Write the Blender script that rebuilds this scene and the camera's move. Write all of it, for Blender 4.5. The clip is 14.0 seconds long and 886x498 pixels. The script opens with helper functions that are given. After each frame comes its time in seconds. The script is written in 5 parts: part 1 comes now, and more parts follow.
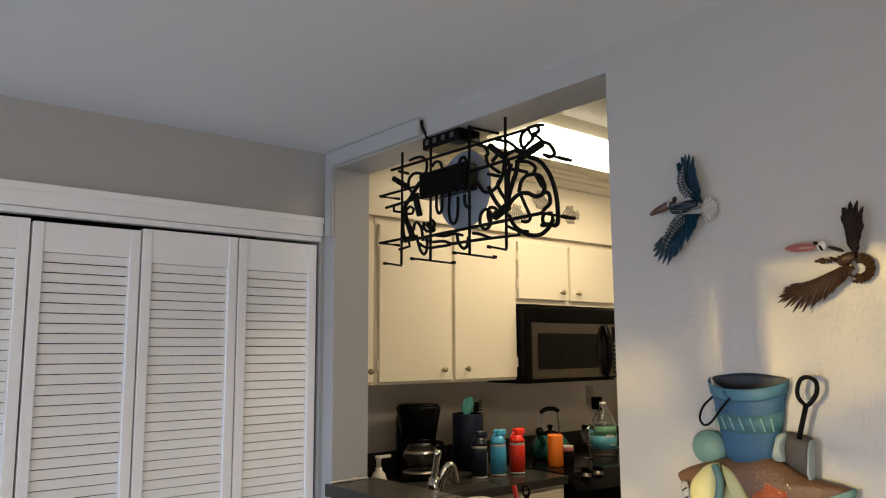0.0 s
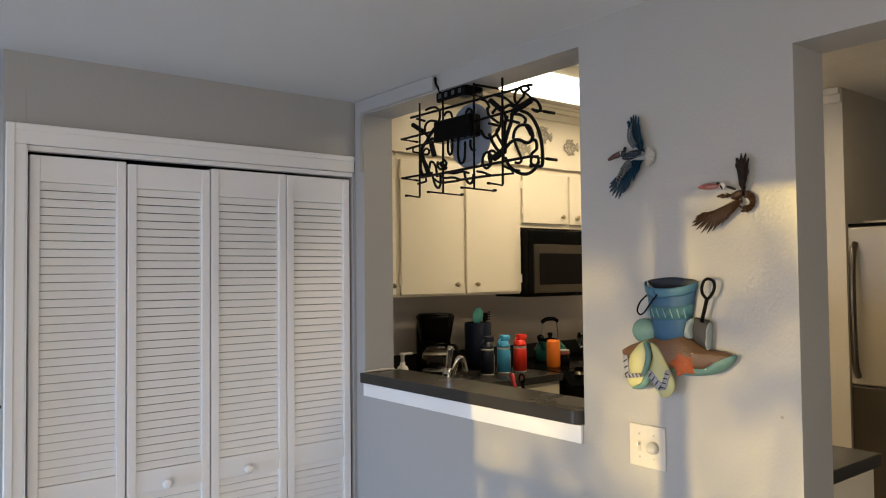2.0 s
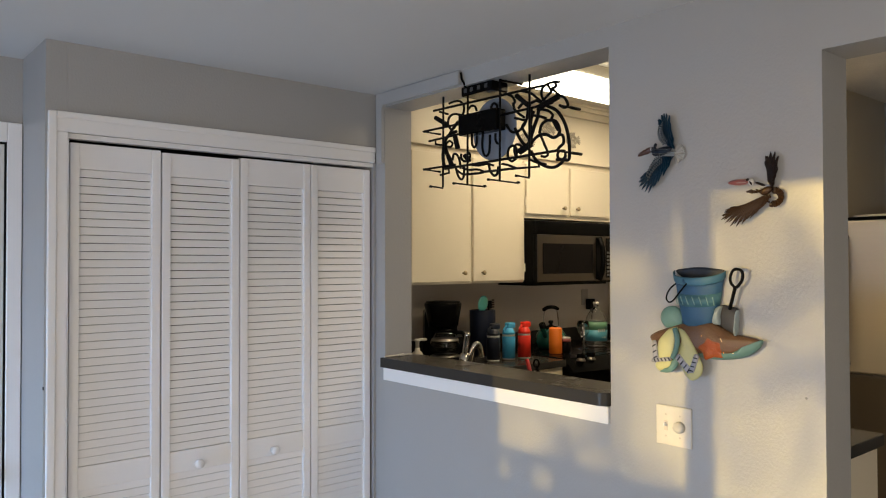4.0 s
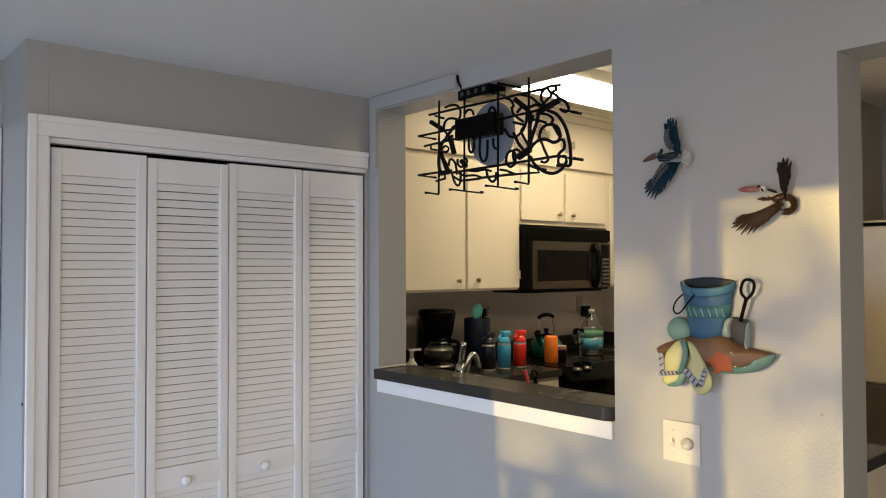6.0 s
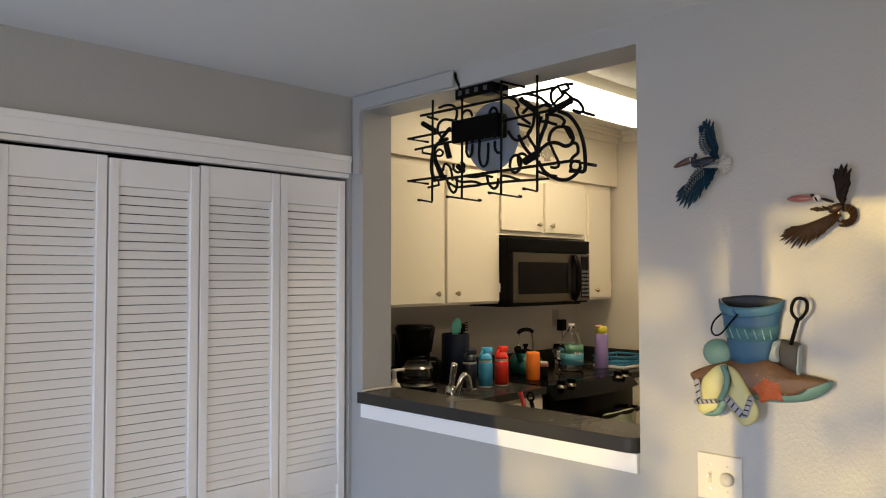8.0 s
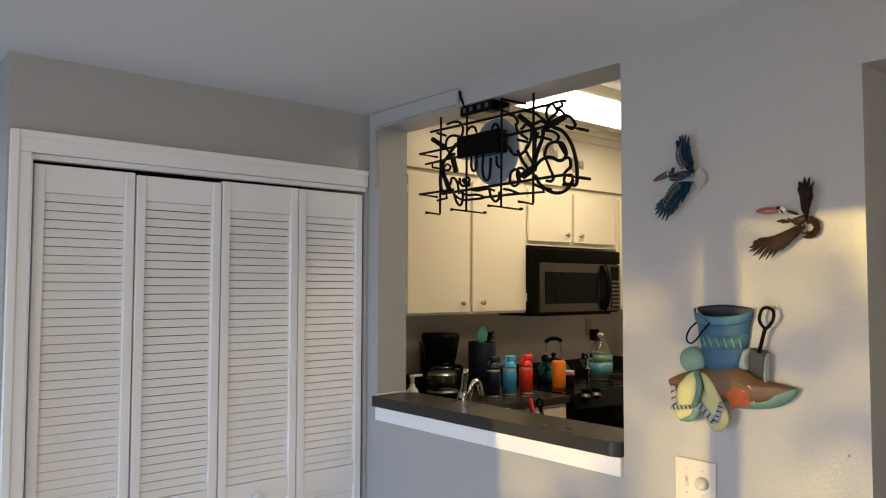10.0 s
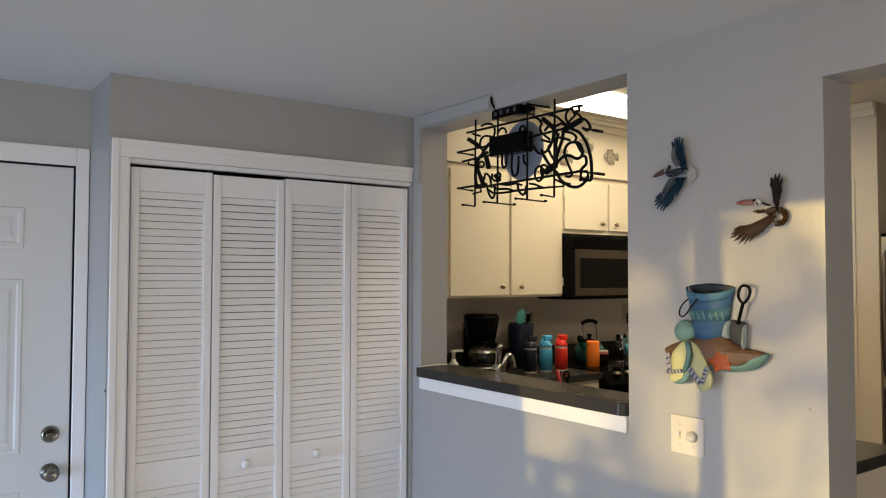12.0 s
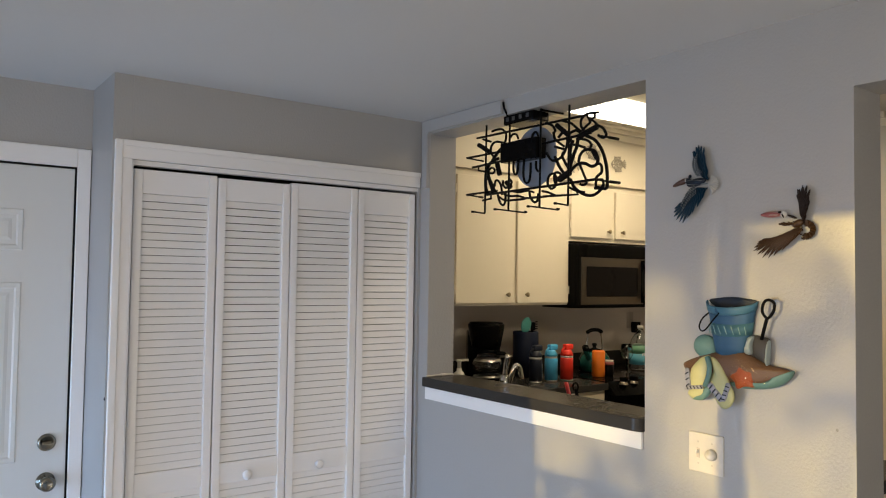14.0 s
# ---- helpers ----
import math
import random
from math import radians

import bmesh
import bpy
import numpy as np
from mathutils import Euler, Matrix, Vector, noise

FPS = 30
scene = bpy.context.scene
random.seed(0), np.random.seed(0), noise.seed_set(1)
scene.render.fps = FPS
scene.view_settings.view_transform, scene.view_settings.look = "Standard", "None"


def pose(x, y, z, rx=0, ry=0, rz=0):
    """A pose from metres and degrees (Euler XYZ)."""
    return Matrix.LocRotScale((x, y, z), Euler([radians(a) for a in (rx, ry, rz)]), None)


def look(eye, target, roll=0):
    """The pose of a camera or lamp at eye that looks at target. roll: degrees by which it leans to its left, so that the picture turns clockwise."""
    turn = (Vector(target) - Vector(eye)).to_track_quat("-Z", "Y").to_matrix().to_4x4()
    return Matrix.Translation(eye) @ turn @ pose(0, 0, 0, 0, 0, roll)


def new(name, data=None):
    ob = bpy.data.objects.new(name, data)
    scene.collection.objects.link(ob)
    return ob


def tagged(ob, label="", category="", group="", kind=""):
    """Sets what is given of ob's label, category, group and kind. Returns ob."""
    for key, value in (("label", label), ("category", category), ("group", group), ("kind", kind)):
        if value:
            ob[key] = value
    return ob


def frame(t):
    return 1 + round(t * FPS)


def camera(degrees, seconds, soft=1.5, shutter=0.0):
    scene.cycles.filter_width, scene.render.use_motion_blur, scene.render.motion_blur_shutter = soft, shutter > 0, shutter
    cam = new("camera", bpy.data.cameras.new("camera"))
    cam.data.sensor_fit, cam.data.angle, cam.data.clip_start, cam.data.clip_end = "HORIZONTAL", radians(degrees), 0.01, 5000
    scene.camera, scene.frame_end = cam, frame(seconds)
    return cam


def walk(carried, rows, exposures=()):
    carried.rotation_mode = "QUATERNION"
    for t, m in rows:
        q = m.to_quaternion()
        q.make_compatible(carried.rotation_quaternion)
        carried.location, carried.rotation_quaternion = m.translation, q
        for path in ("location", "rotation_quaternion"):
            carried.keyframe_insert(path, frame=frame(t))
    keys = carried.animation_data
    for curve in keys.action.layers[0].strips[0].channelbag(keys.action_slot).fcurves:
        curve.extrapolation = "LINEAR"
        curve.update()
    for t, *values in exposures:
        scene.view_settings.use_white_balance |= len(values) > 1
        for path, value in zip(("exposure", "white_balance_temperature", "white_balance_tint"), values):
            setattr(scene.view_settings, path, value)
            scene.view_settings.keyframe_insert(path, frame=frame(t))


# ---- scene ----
cam = camera(60.8, 14.0, soft=1.1)
PATH = [
    (0, (-0.093, -0.071, 1.640), (0.870, 1.087, 1.842), -0.4),
    (0.5, (-0.233, -0.224, 1.618), (0.726, 0.943, 1.786), -0.6),
    (1, (-0.357, -0.367, 1.619), (0.594, 0.812, 1.742), -0.6),
    (1.5, (-0.391, -0.469, 1.611), (0.553, 0.719, 1.694), -0.7),
    (2, (-0.422, -0.508, 1.608), (0.521, 0.683, 1.658), -0.6),
    (2.5, (-0.466, -0.496, 1.603), (0.483, 0.691, 1.632), -0.5),
    (3, (-0.531, -0.482, 1.602), (0.429, 0.697, 1.624), -0.3),
    (5.5, (-0.676, -0.423, 1.619), (0.324, 0.723, 1.656), -0.2),
    (6, (-0.591, -0.387, 1.622), (0.407, 0.760, 1.659), -0.2),
    (6.5, (-0.498, -0.362, 1.638), (0.505, 0.781, 1.681), -0.3),
    (7, (-0.458, -0.307, 1.638), (0.561, 0.821, 1.684), -0.3),
    (7.5, (-0.493, -0.191, 1.641), (0.549, 0.914, 1.693), -0.2),
    (8, (-0.551, -0.094, 1.639), (0.522, 0.980, 1.695), -0.1),
    (10.5, (-0.479, -0.413, 1.634), (0.468, 0.774, 1.711), 0.1),
    (11, (-0.553, -0.512, 1.622), (0.364, 0.698, 1.693), -0),
    (11.5, (-0.614, -0.600, 1.619), (0.285, 0.625, 1.678), -0),
    (12, (-0.653, -0.649, 1.615), (0.241, 0.579, 1.668), 0.1),
    (12.5, (-0.673, -0.657, 1.614), (0.221, 0.572, 1.660), 0.3),
    (13, (-0.652, -0.623, 1.620), (0.242, 0.605, 1.667), 0.6),
    (13.5, (-0.638, -0.591, 1.625), (0.258, 0.635, 1.679), 0.8),
    (14, (-0.654, -0.564, 1.632), (0.246, 0.660, 1.693), 0.8),
]
EXPOSURES = [(0.0, 0.08), (0.6, 0.0), (14.0, 0.0)]
walk(cam, [(t, look(eye, target, roll)) for t, eye, target, roll in PATH], EXPOSURES)

# ---------------------------------------------------------------- plan (metres)
KX, KX2 = 1.292, 1.436            # kitchen wall, living side and kitchen side
CLY = 2.257                       # closet wall
FDY = 2.592                       # front door wall
CEIL, KCEIL = 2.348, 2.65
KFLOOR = 0.14                     # the kitchen lies one step up
PASS_Y0, PASS_Y1, PASS_TOP = 0.993, 2.189, 2.284
DOOR_Y0, DOOR_Y1, DOOR_TOP = -0.56, 0.345, 2.134
WX = -3.0                         # window wall
KBACK, KEAST = 3.10, 4.03
CTOP = 1.046                      # kitchen worktop
BAR = 1.200                       # bar top in the pass-through

# ---------------------------------------------------------------- light
SUN = Vector((1.0, -0.22, -0.042)).normalized()
world = bpy.data.worlds.new("sky")
scene.world = world
world.use_nodes = True
wn = world.node_tree.nodes
sky = wn.new("ShaderNodeTexSky")
sky.sky_type = "NISHITA"
sky.sun_disc = False
sky.sun_elevation = radians(9)
sky.sun_rotation = math.atan2(-SUN.x, -SUN.y)
wn["Background"].inputs["Strength"].default_value = 0.12
world.node_tree.links.new(sky.outputs["Color"], wn["Background"].inputs["Color"])


def lamp(name, kind, m, power, colour, **more):
    data = bpy.data.lights.new(name, kind)
    data.energy, data.color = power, colour
    for key, value in more.items():
        if key == "size":
            data.shape, data.size, data.size_y = "RECTANGLE", value[0], value[1]
        if key == "angle":
            data.angle = radians(value)
        if key == "spread":
            data.spread = radians(value)
    ob = new(name, data)
    ob.matrix_world = m
    return ob


lamp("sun", "SUN", look((0, 0, 0), SUN), 4.8, (1.0, 0.70, 0.21), angle=0.45)
# warm fill for the room, set in an unseen window added to the west wall
lamp("added_west_fill_light", "AREA", look((WX - 0.04, -1.4, 1.05), (0, -1.3, 1.25)), 61, (1.0, 0.875, 0.75), size=(1.5, 1.6))
# neutral fill from behind the camera, in an unseen added south window
lamp("added_south_fill_light", "AREA", look((-1.3, -3.56, 1.40), (-1.2, 0, 1.0)), 35, (0.95, 0.91, 0.88), size=(1.7, 1.3))
lamp("glass_door_sky_light", "AREA", look((WX - 0.04, 1.7, 0.62), (0, 2.35, -0.15)), 35, (0.36, 0.60, 1.0), size=(1.4, 0.7), spread=105)
lamp("kitchen_tube_light", "AREA", look((2.9, 2.2, 2.562), (2.9, 2.2, 0)), 11, (1.0, 0.745, 0.435), size=(1.25, 0.3))
lamp("second_kitchen_tube_light", "AREA", look((2.05, 0.62, 2.562), (2.05, 0.62, 0)), 9.5, (1.0, 0.745, 0.435), size=(1.0, 0.3))

# ---------------------------------------------------------------- materials


def material(name, colour, rough=0.5, metal=0.0, bump=0.0, scale=60.0, vary=0.06, grain=None, coat=0.0, fine=0.0, spec=0.5):
    """A painted, moulded or metal surface: a base colour with broad mottling and a fine relief."""
    mat = bpy.data.materials.new(name)
    mat.use_nodes = True
    nt = mat.node_tree
    n, li = nt.nodes, nt.links
    b = n["Principled BSDF"]
    b.inputs["Roughness"].default_value, b.inputs["Metallic"].default_value = rough, metal
    b.inputs["Coat Weight"].default_value = coat
    b.inputs["Specular IOR Level"].default_value = spec
    geo = n.new("ShaderNodeNewGeometry")
    broad = n.new("ShaderNodeTexNoise")
    broad.inputs["Scale"].default_value, broad.inputs["Detail"].default_value = 2.3, 4
    mp = n.new("ShaderNodeMapping")
    mp.inputs["Scale"].default_value = grain or (1, 1, 1)
    li.new(geo.outputs["Position"], mp.inputs["Vector"])
    li.new(mp.outputs["Vector"], broad.inputs["Vector"])
    small = n.new("ShaderNodeTexNoise")
    small.inputs["Scale"].default_value, small.inputs["Detail"].default_value = scale, 5
    li.new(mp.outputs["Vector"], small.inputs["Vector"])
    mix = n.new("ShaderNodeMix")
    mix.data_type = "RGBA"
    dark = [c * (1 - vary) for c in colour]
    light = [min(1, c * (1 + vary)) for c in colour]
    mix.inputs["A"].default_value, mix.inputs["B"].default_value = (*dark, 1), (*light, 1)
    add = n.new("ShaderNodeMath")
    add.operation = "MULTIPLY_ADD"
    add.inputs[1].default_value = 0.35
    li.new(small.outputs["Fac"], add.inputs[0])
    scaled = n.new("ShaderNodeMath")
    scaled.operation = "MULTIPLY"
    scaled.inputs[1].default_value = 0.65
    li.new(broad.outputs["Fac"], scaled.inputs[0])
    li.new(scaled.outputs["Value"], add.inputs[2])
    li.new(add.outputs["Value"], mix.inputs["Factor"])
    li.new(mix.outputs["Result"], b.inputs["Base Color"])
    rr = n.new("ShaderNodeMapRange")
    rr.inputs["To Min"].default_value, rr.inputs["To Max"].default_value = max(0.02, rough - 0.08), min(1, rough + 0.08)
    li.new(broad.outputs["Fac"], rr.inputs["Value"])
    li.new(rr.outputs["Result"], b.inputs["Roughness"])
    if bump:
        bp = n.new("ShaderNodeBump")
        bp.inputs["Strength"].default_value, bp.inputs["Distance"].default_value = bump, 0.004
        li.new(small.outputs["Fac"], bp.inputs["Height"])
        li.new(bp.outputs["Normal"], b.inputs["Normal"])
    return mat


def glass_material(name, tint=(1, 1, 1), rough=0.02, ior=1.45):
    mat = bpy.data.materials.new(name)
    mat.use_nodes = True
    b = mat.node_tree.nodes["Principled BSDF"]
    b.inputs["Base Color"].default_value = (*tint, 1)
    b.inputs["Transmission Weight"].default_value, b.inputs["Roughness"].default_value, b.inputs["IOR"].default_value = 1, rough, ior
    return mat


def glow_material(name, colour, strength):
    mat = bpy.data.materials.new(name)
    mat.use_nodes = True
    b = mat.node_tree.nodes["Principled BSDF"]
    b.inputs["Base Color"].default_value = (0.9, 0.9, 0.88, 1)
    b.inputs["Emission Color"].default_value, b.inputs["Emission Strength"].default_value = (*colour, 1), strength
    return mat


WALL = material("grey_wall_paint", (0.362, 0.360, 0.353), 0.37, bump=0.24, scale=140, vary=0.04, grain=(1, 1, 0.75))
CEILING = material("flat_ceiling_paint", (0.63, 0.63, 0.625), 0.8, bump=0.15, scale=55, vary=0.03)
POPCORN = material("popcorn_ceiling", (0.70, 0.66, 0.58), 0.85, bump=1.0, scale=75, vary=0.30)
TRIM = material("white_trim_paint", (0.80, 0.80, 0.80), 0.38, bump=0.05, scale=30, vary=0.03)
LOUVRE = material("white_louvre_paint", (0.82, 0.82, 0.83), 0.36, bump=0.06, scale=24, vary=0.03, grain=(1, 1, 6))
FRONT = material("front_door_paint", (0.66, 0.67, 0.655), 0.34, bump=0.04, scale=30, vary=0.03)
CABINET = material("cream_cabinet_paint", (0.72, 0.655, 0.52), 0.36, bump=0.05, scale=26, vary=0.03)
LAMINATE = material("charcoal_laminate", (0.034, 0.032, 0.030), 0.26, bump=0.03, scale=300, vary=0.25, spec=0.14)
BLACK = material("black_plastic", (0.003, 0.003, 0.003), 0.15, vary=0.2, spec=0.06)
IRON = material("black_sign_tube", (0.004, 0.004, 0.004), 0.6, vary=0.3, bump=0.05, spec=0.08)
STEEL = material("brushed_steel", (0.46, 0.43, 0.39), 0.30, metal=1.0, scale=90, grain=(1, 1, 25), vary=0.10)
MWSTEEL = material("dark_brushed_steel", (0.125, 0.11, 0.093), 0.32, metal=1.0, scale=90, grain=(25, 1, 1), vary=0.08)
CHROME = material("chrome", (0.52, 0.50, 0.47), 0.10, metal=1.0, vary=0.03)
BRASS = material("aged_brass", (0.40, 0.33, 0.20), 0.28, metal=1.0, vary=0.15)
NICKEL = material("aged_nickel", (0.24, 0.22, 0.18), 0.27, metal=1.0, vary=0.12)
BACKSPLASH = material("taupe_kitchen_paint", (0.50, 0.445, 0.385), 0.5, bump=0.2, scale=42, vary=0.05)
FLOOR = material("light_floor_tile", (0.42, 0.38, 0.33), 0.35, bump=0.05, scale=20, vary=0.1)
CREAM = material("cream_wall_paint", (0.58, 0.52, 0.42), 0.5, bump=0.2, scale=60, vary=0.04)
DARK = material("near_black_shade_and_parts", (0.01, 0.01, 0.01), 0.9)
FRIDGE = material("satin_fridge_steel", (0.46, 0.41, 0.325), 0.36, metal=0.65, scale=80, grain=(1, 1, 20), vary=0.05)
SMOKED = material("smoked_oven_glass", (0.005, 0.004, 0.004), 0.14, vary=0.2, spec=0.08)
GLASS = glass_material("clear_glass")

# ---------------------------------------------------------------- mesh helpers


def mesh_of(bm, name, mat, smooth=False):
    data = bpy.data.meshes.new(name)
    bm.normal_update()
    bm.to_mesh(data)
    bm.free()
    for m in (mat if isinstance(mat, (list, tuple)) else [mat]):
        data.materials.append(m)
    if smooth:
        for p in data.polygons:
            p.use_smooth = True
    return data


def part(name, bm, mat, parent=None, label="", smooth=False):
    ob = new(name, mesh_of(bm, name, mat, smooth))
    if parent is not None:
        ob.parent = parent
        ob.matrix_parent_inverse = parent.matrix_basis.inverted()
    if label:
        ob["label"] = label
    return ob


def thing(name, at, label, category, group=""):
    ob = new(name)
    ob.empty_display_size = 0.05
    ob.matrix_basis = Matrix.Translation(at)
    return tagged(ob, label, category, group)


def structure(name, bm, mat, label="", smooth=False):
    ob = part(name, bm, mat, smooth=smooth)
    return tagged(ob, label, name.split("_")[0], kind="structure")


def box(x0, x1, y0, y1, z0, z1, bevel=0.0, seg=2, bm=None):
    bm = bm or bmesh.new()
    made = bmesh.ops.create_cube(bm, size=1)["verts"]
    for v in made:
        v.co = Vector((x0 + (v.co.x + 0.5) * (x1 - x0), y0 + (v.co.y + 0.5) * (y1 - y0), z0 + (v.co.z + 0.5) * (z1 - z0)))
    if bevel:
        edges = list({e for v in made for e in v.link_edges})
        bmesh.ops.bevel(bm, geom=edges, offset=bevel, segments=seg, affect="EDGES", profile=0.5)
    return bm


def boxes(*rows, bevel=0.0):
    bm = bmesh.new()
    for r in rows:
        box(*r, bevel=bevel, bm=bm)
    return bm


def lathe(profile, centre, axis="Z", seg=28, bm=None):
    """A turned body: profile rows of (radius, height) round an axis through centre."""
    bm = bm or bmesh.new()
    turn = {"Z": Matrix(), "Y": Matrix.Rotation(radians(90), 4, "X"), "X": Matrix.Rotation(radians(90), 4, "Y")}[axis]
    rings = []
    for r, h in profile:
        rings.append([bm.verts.new(Vector(centre) + turn @ Vector((r * math.cos(a), r * math.sin(a), h)))
                      for a in (2 * math.pi * i / seg for i in range(seg))])
    for a, b in zip(rings, rings[1:]):
        for i in range(seg):
            bm.faces.new((a[i], a[(i + 1) % seg], b[(i + 1) % seg], b[i]))
    bm.faces.new(rings[0][::-1])
    bm.faces.new(rings[-1])
    bmesh.ops.recalc_face_normals(bm, faces=bm.faces)
    return bm


def tube(points, radius, seg=8, bm=None, smooth=0, closed=False):
    """A round tube along points (smoothed by Catmull-Rom when smooth > 0)."""
    bm = bm or bmesh.new()
    pts = [Vector(p) for p in points]
    if smooth:
        n = len(pts)
        out = []
        for i in range(n if closed else n - 1):
            p0, p1 = pts[(i - 1) % n if closed else max(i - 1, 0)], pts[i]
            p2, p3 = pts[(i + 1) % n], pts[(i + 2) % n if closed else min(i + 2, n - 1)]
            for k in range(smooth):
                t = k / smooth
                out.append(0.5 * (2 * p1 + (p2 - p0) * t + (2 * p0 - 5 * p1 + 4 * p2 - p3) * t * t + (3 * p1 - p0 - 3 * p2 + p3) * t ** 3))
        if not closed:
            out.append(pts[-1])
        pts = out
    rings, side = [], None
    n = len(pts)
    for i, p in enumerate(pts):
        a = pts[i - 1] if (i or closed) else p
        b = pts[(i + 1) % n] if (i < n - 1 or closed) else p
        d = (b - a).normalized()
        if side is None:
            side = d.orthogonal().normalized()
        side = (side - d * side.dot(d)).normalized()
        up = d.cross(side)
        rings.append([bm.verts.new(p + radius * (math.cos(w) * side + math.sin(w) * up)) for w in (2 * math.pi * k / seg for k in range(seg))])
    for i in range(n if closed else n - 1):
        a, b = rings[i], rings[(i + 1) % n]
        for k in range(seg):
            bm.faces.new((a[k], a[(k + 1) % seg], b[(k + 1) % seg], b[k]))
    if not closed:
        bm.faces.new(rings[0][::-1])
        bm.faces.new(rings[-1])
    return bm


# ---------------------------------------------------------------- rooms
structure("floor", box(WX, KX, -3.6, FDY + 0.3, -0.1, 0.0), FLOOR, "light tiled living room floor")
structure("kitchen_floor", box(KX, KEAST + 0.85, -1.4, KBACK + 0.1, -0.1, KFLOOR), FLOOR, "light tiled kitchen floor one step up")
structure("ceiling", box(WX - 0.15, KX, -3.75, FDY + 0.3, CEIL, CEIL + 0.12), CEILING, "smooth pale grey living room ceiling")
structure("kitchen_ceiling", box(KX2, KEAST + 0.85, -1.5, KBACK + 0.1, KCEIL, KCEIL + 0.1), POPCORN, "popcorn textured kitchen ceiling")
def pierced_wall(x0, x1, y_cuts, z_cuts, holes):
    """One wall of even thickness across x, with rectangular openings (y0, y1, z0, z1) cut through it."""
    bm = bmesh.new()
    verts = {}

    def corner(x, y, z):
        if (x, y, z) not in verts:
            verts[(x, y, z)] = bm.verts.new((x, y, z))
        return verts[(x, y, z)]

    ny, nz = len(y_cuts) - 1, len(z_cuts) - 1

    def solid(i, k):
        if not (0 <= i < ny and 0 <= k < nz):
            return False
        y, z = (y_cuts[i] + y_cuts[i + 1]) / 2, (z_cuts[k] + z_cuts[k + 1]) / 2
        return not any(a < y < b and c < z < d for a, b, c, d in holes)

    for i in range(ny):
        for k in range(nz):
            if not solid(i, k):
                continue
            ya, yb, za, zb = y_cuts[i], y_cuts[i + 1], z_cuts[k], z_cuts[k + 1]
            for x in (x0, x1):
                bm.faces.new([corner(x, ya, za), corner(x, yb, za), corner(x, yb, zb), corner(x, ya, zb)])
            for di, dk, p, q in ((-1, 0, (ya, za), (ya, zb)), (1, 0, (yb, za), (yb, zb)), (0, -1, (ya, za), (yb, za)), (0, 1, (ya, zb), (yb, zb))):
                if not solid(i + di, k + dk):
                    bm.faces.new([corner(x0, *p), corner(x0, *q), corner(x1, *q), corner(x1, *p)])
    bmesh.ops.recalc_face_normals(bm, faces=bm.faces)
    return bm


structure("wall_kitchen", pierced_wall(KX, KX2, (-3.6, DOOR_Y0, DOOR_Y1, PASS_Y0, PASS_Y1, CLY + 0.9), (0, BAR - 0.042, DOOR_TOP, PASS_TOP, KCEIL),
                                       ((PASS_Y0, PASS_Y1, BAR - 0.042, PASS_TOP), (DOOR_Y0, DOOR_Y1, -1, DOOR_TOP))), WALL, "grey painted wall with a pass-through and a doorway")
OPX0, OPX1, OPZ = 0.036, 1.278, 2.045
structure("wall_closet_side", box(-0.030, OPX0, CLY, FDY + 0.6, 0, CEIL), WALL, "grey painted wall end beside the closet")


def closet_front():
    """The wall over the closet opening and the narrow strip beside it, in one piece."""
    bm = bmesh.new()
    rows = ((OPX0 + 0.0005, OPZ), (OPX1, OPZ), (OPX1, 0), (KX, 0), (KX, CEIL), (OPX0 + 0.0005, CEIL))
    near = [bm.verts.new((x, CLY, z)) for x, z in rows]
    far = [bm.verts.new((x, CLY + 0.1, z)) for x, z in rows]
    bm.faces.new(near)
    bm.faces.new(far[::-1])
    for i in range(6):
        bm.faces.new((near[i], near[(i + 1) % 6], far[(i + 1) % 6], far[i]))
    bmesh.ops.recalc_face_normals(bm, faces=bm.faces)
    return bm


structure("wall_closet", closet_front(), WALL, "grey painted wall over the closet doors")
# near-black colour stands in for the shade inside the closet
structure("closet_back_wall", boxes((OPX0, KX, CLY + 0.55, CLY + 0.62, 0, CEIL)), DARK, "closet back wall, shade inside put into its near-black colour")
FDX0, FDX1, FDZ = -0.990, -0.081, 2.040
structure("wall_entry", boxes(
    (WX, FDX0 - 0.03, FDY, FDY + 0.15, 0, CEIL),
    (FDX1 + 0.02, -0.030, FDY, FDY + 0.15, 0, CEIL),
    (FDX0 - 0.03, FDX1 + 0.02, FDY, FDY + 0.15, FDZ + 0.02, CEIL),
    (FDX0 - 0.03, FDX1 + 0.02, FDY + 0.1, FDY + 0.15, 0, FDZ + 0.02)), WALL, "grey painted entry wall")
WY0, WYM, WY1, WZ = 0.93, 1.648, 2.505, 2.035
# the opening at y -2.16 to -0.585 is added for the fill lamp
structure("wall_west", boxes(
    (WX - 0.15, WX, -3.6, -2.16, 0, CEIL), (WX - 0.15, WX, -0.585, WY0, 0, CEIL), (WX - 0.15, WX, WY1, FDY + 0.15, 0, CEIL),
    (WX - 0.15, WX, -2.16, -0.585, 0, 0.14), (WX - 0.15, WX, -2.16, -0.585, 1.76, CEIL),
    (WX - 0.15, WX, WY0, WY1, WZ, CEIL)), WALL, "grey painted wall with an added unseen window and a sliding glass door")
# unseen wall; its opening is added to hold the south fill lamp
structure("wall_south", boxes(
    (WX - 0.15, -2.2, -3.75, -3.6, 0, CEIL), (-0.4, KX2, -3.75, -3.6, 0, CEIL),
    (-2.2, -0.4, -3.75, -3.6, 0, 0.75), (-2.2, -0.4, -3.75, -3.6, 2.15, CEIL)), WALL, "grey painted wall with an added unseen window")
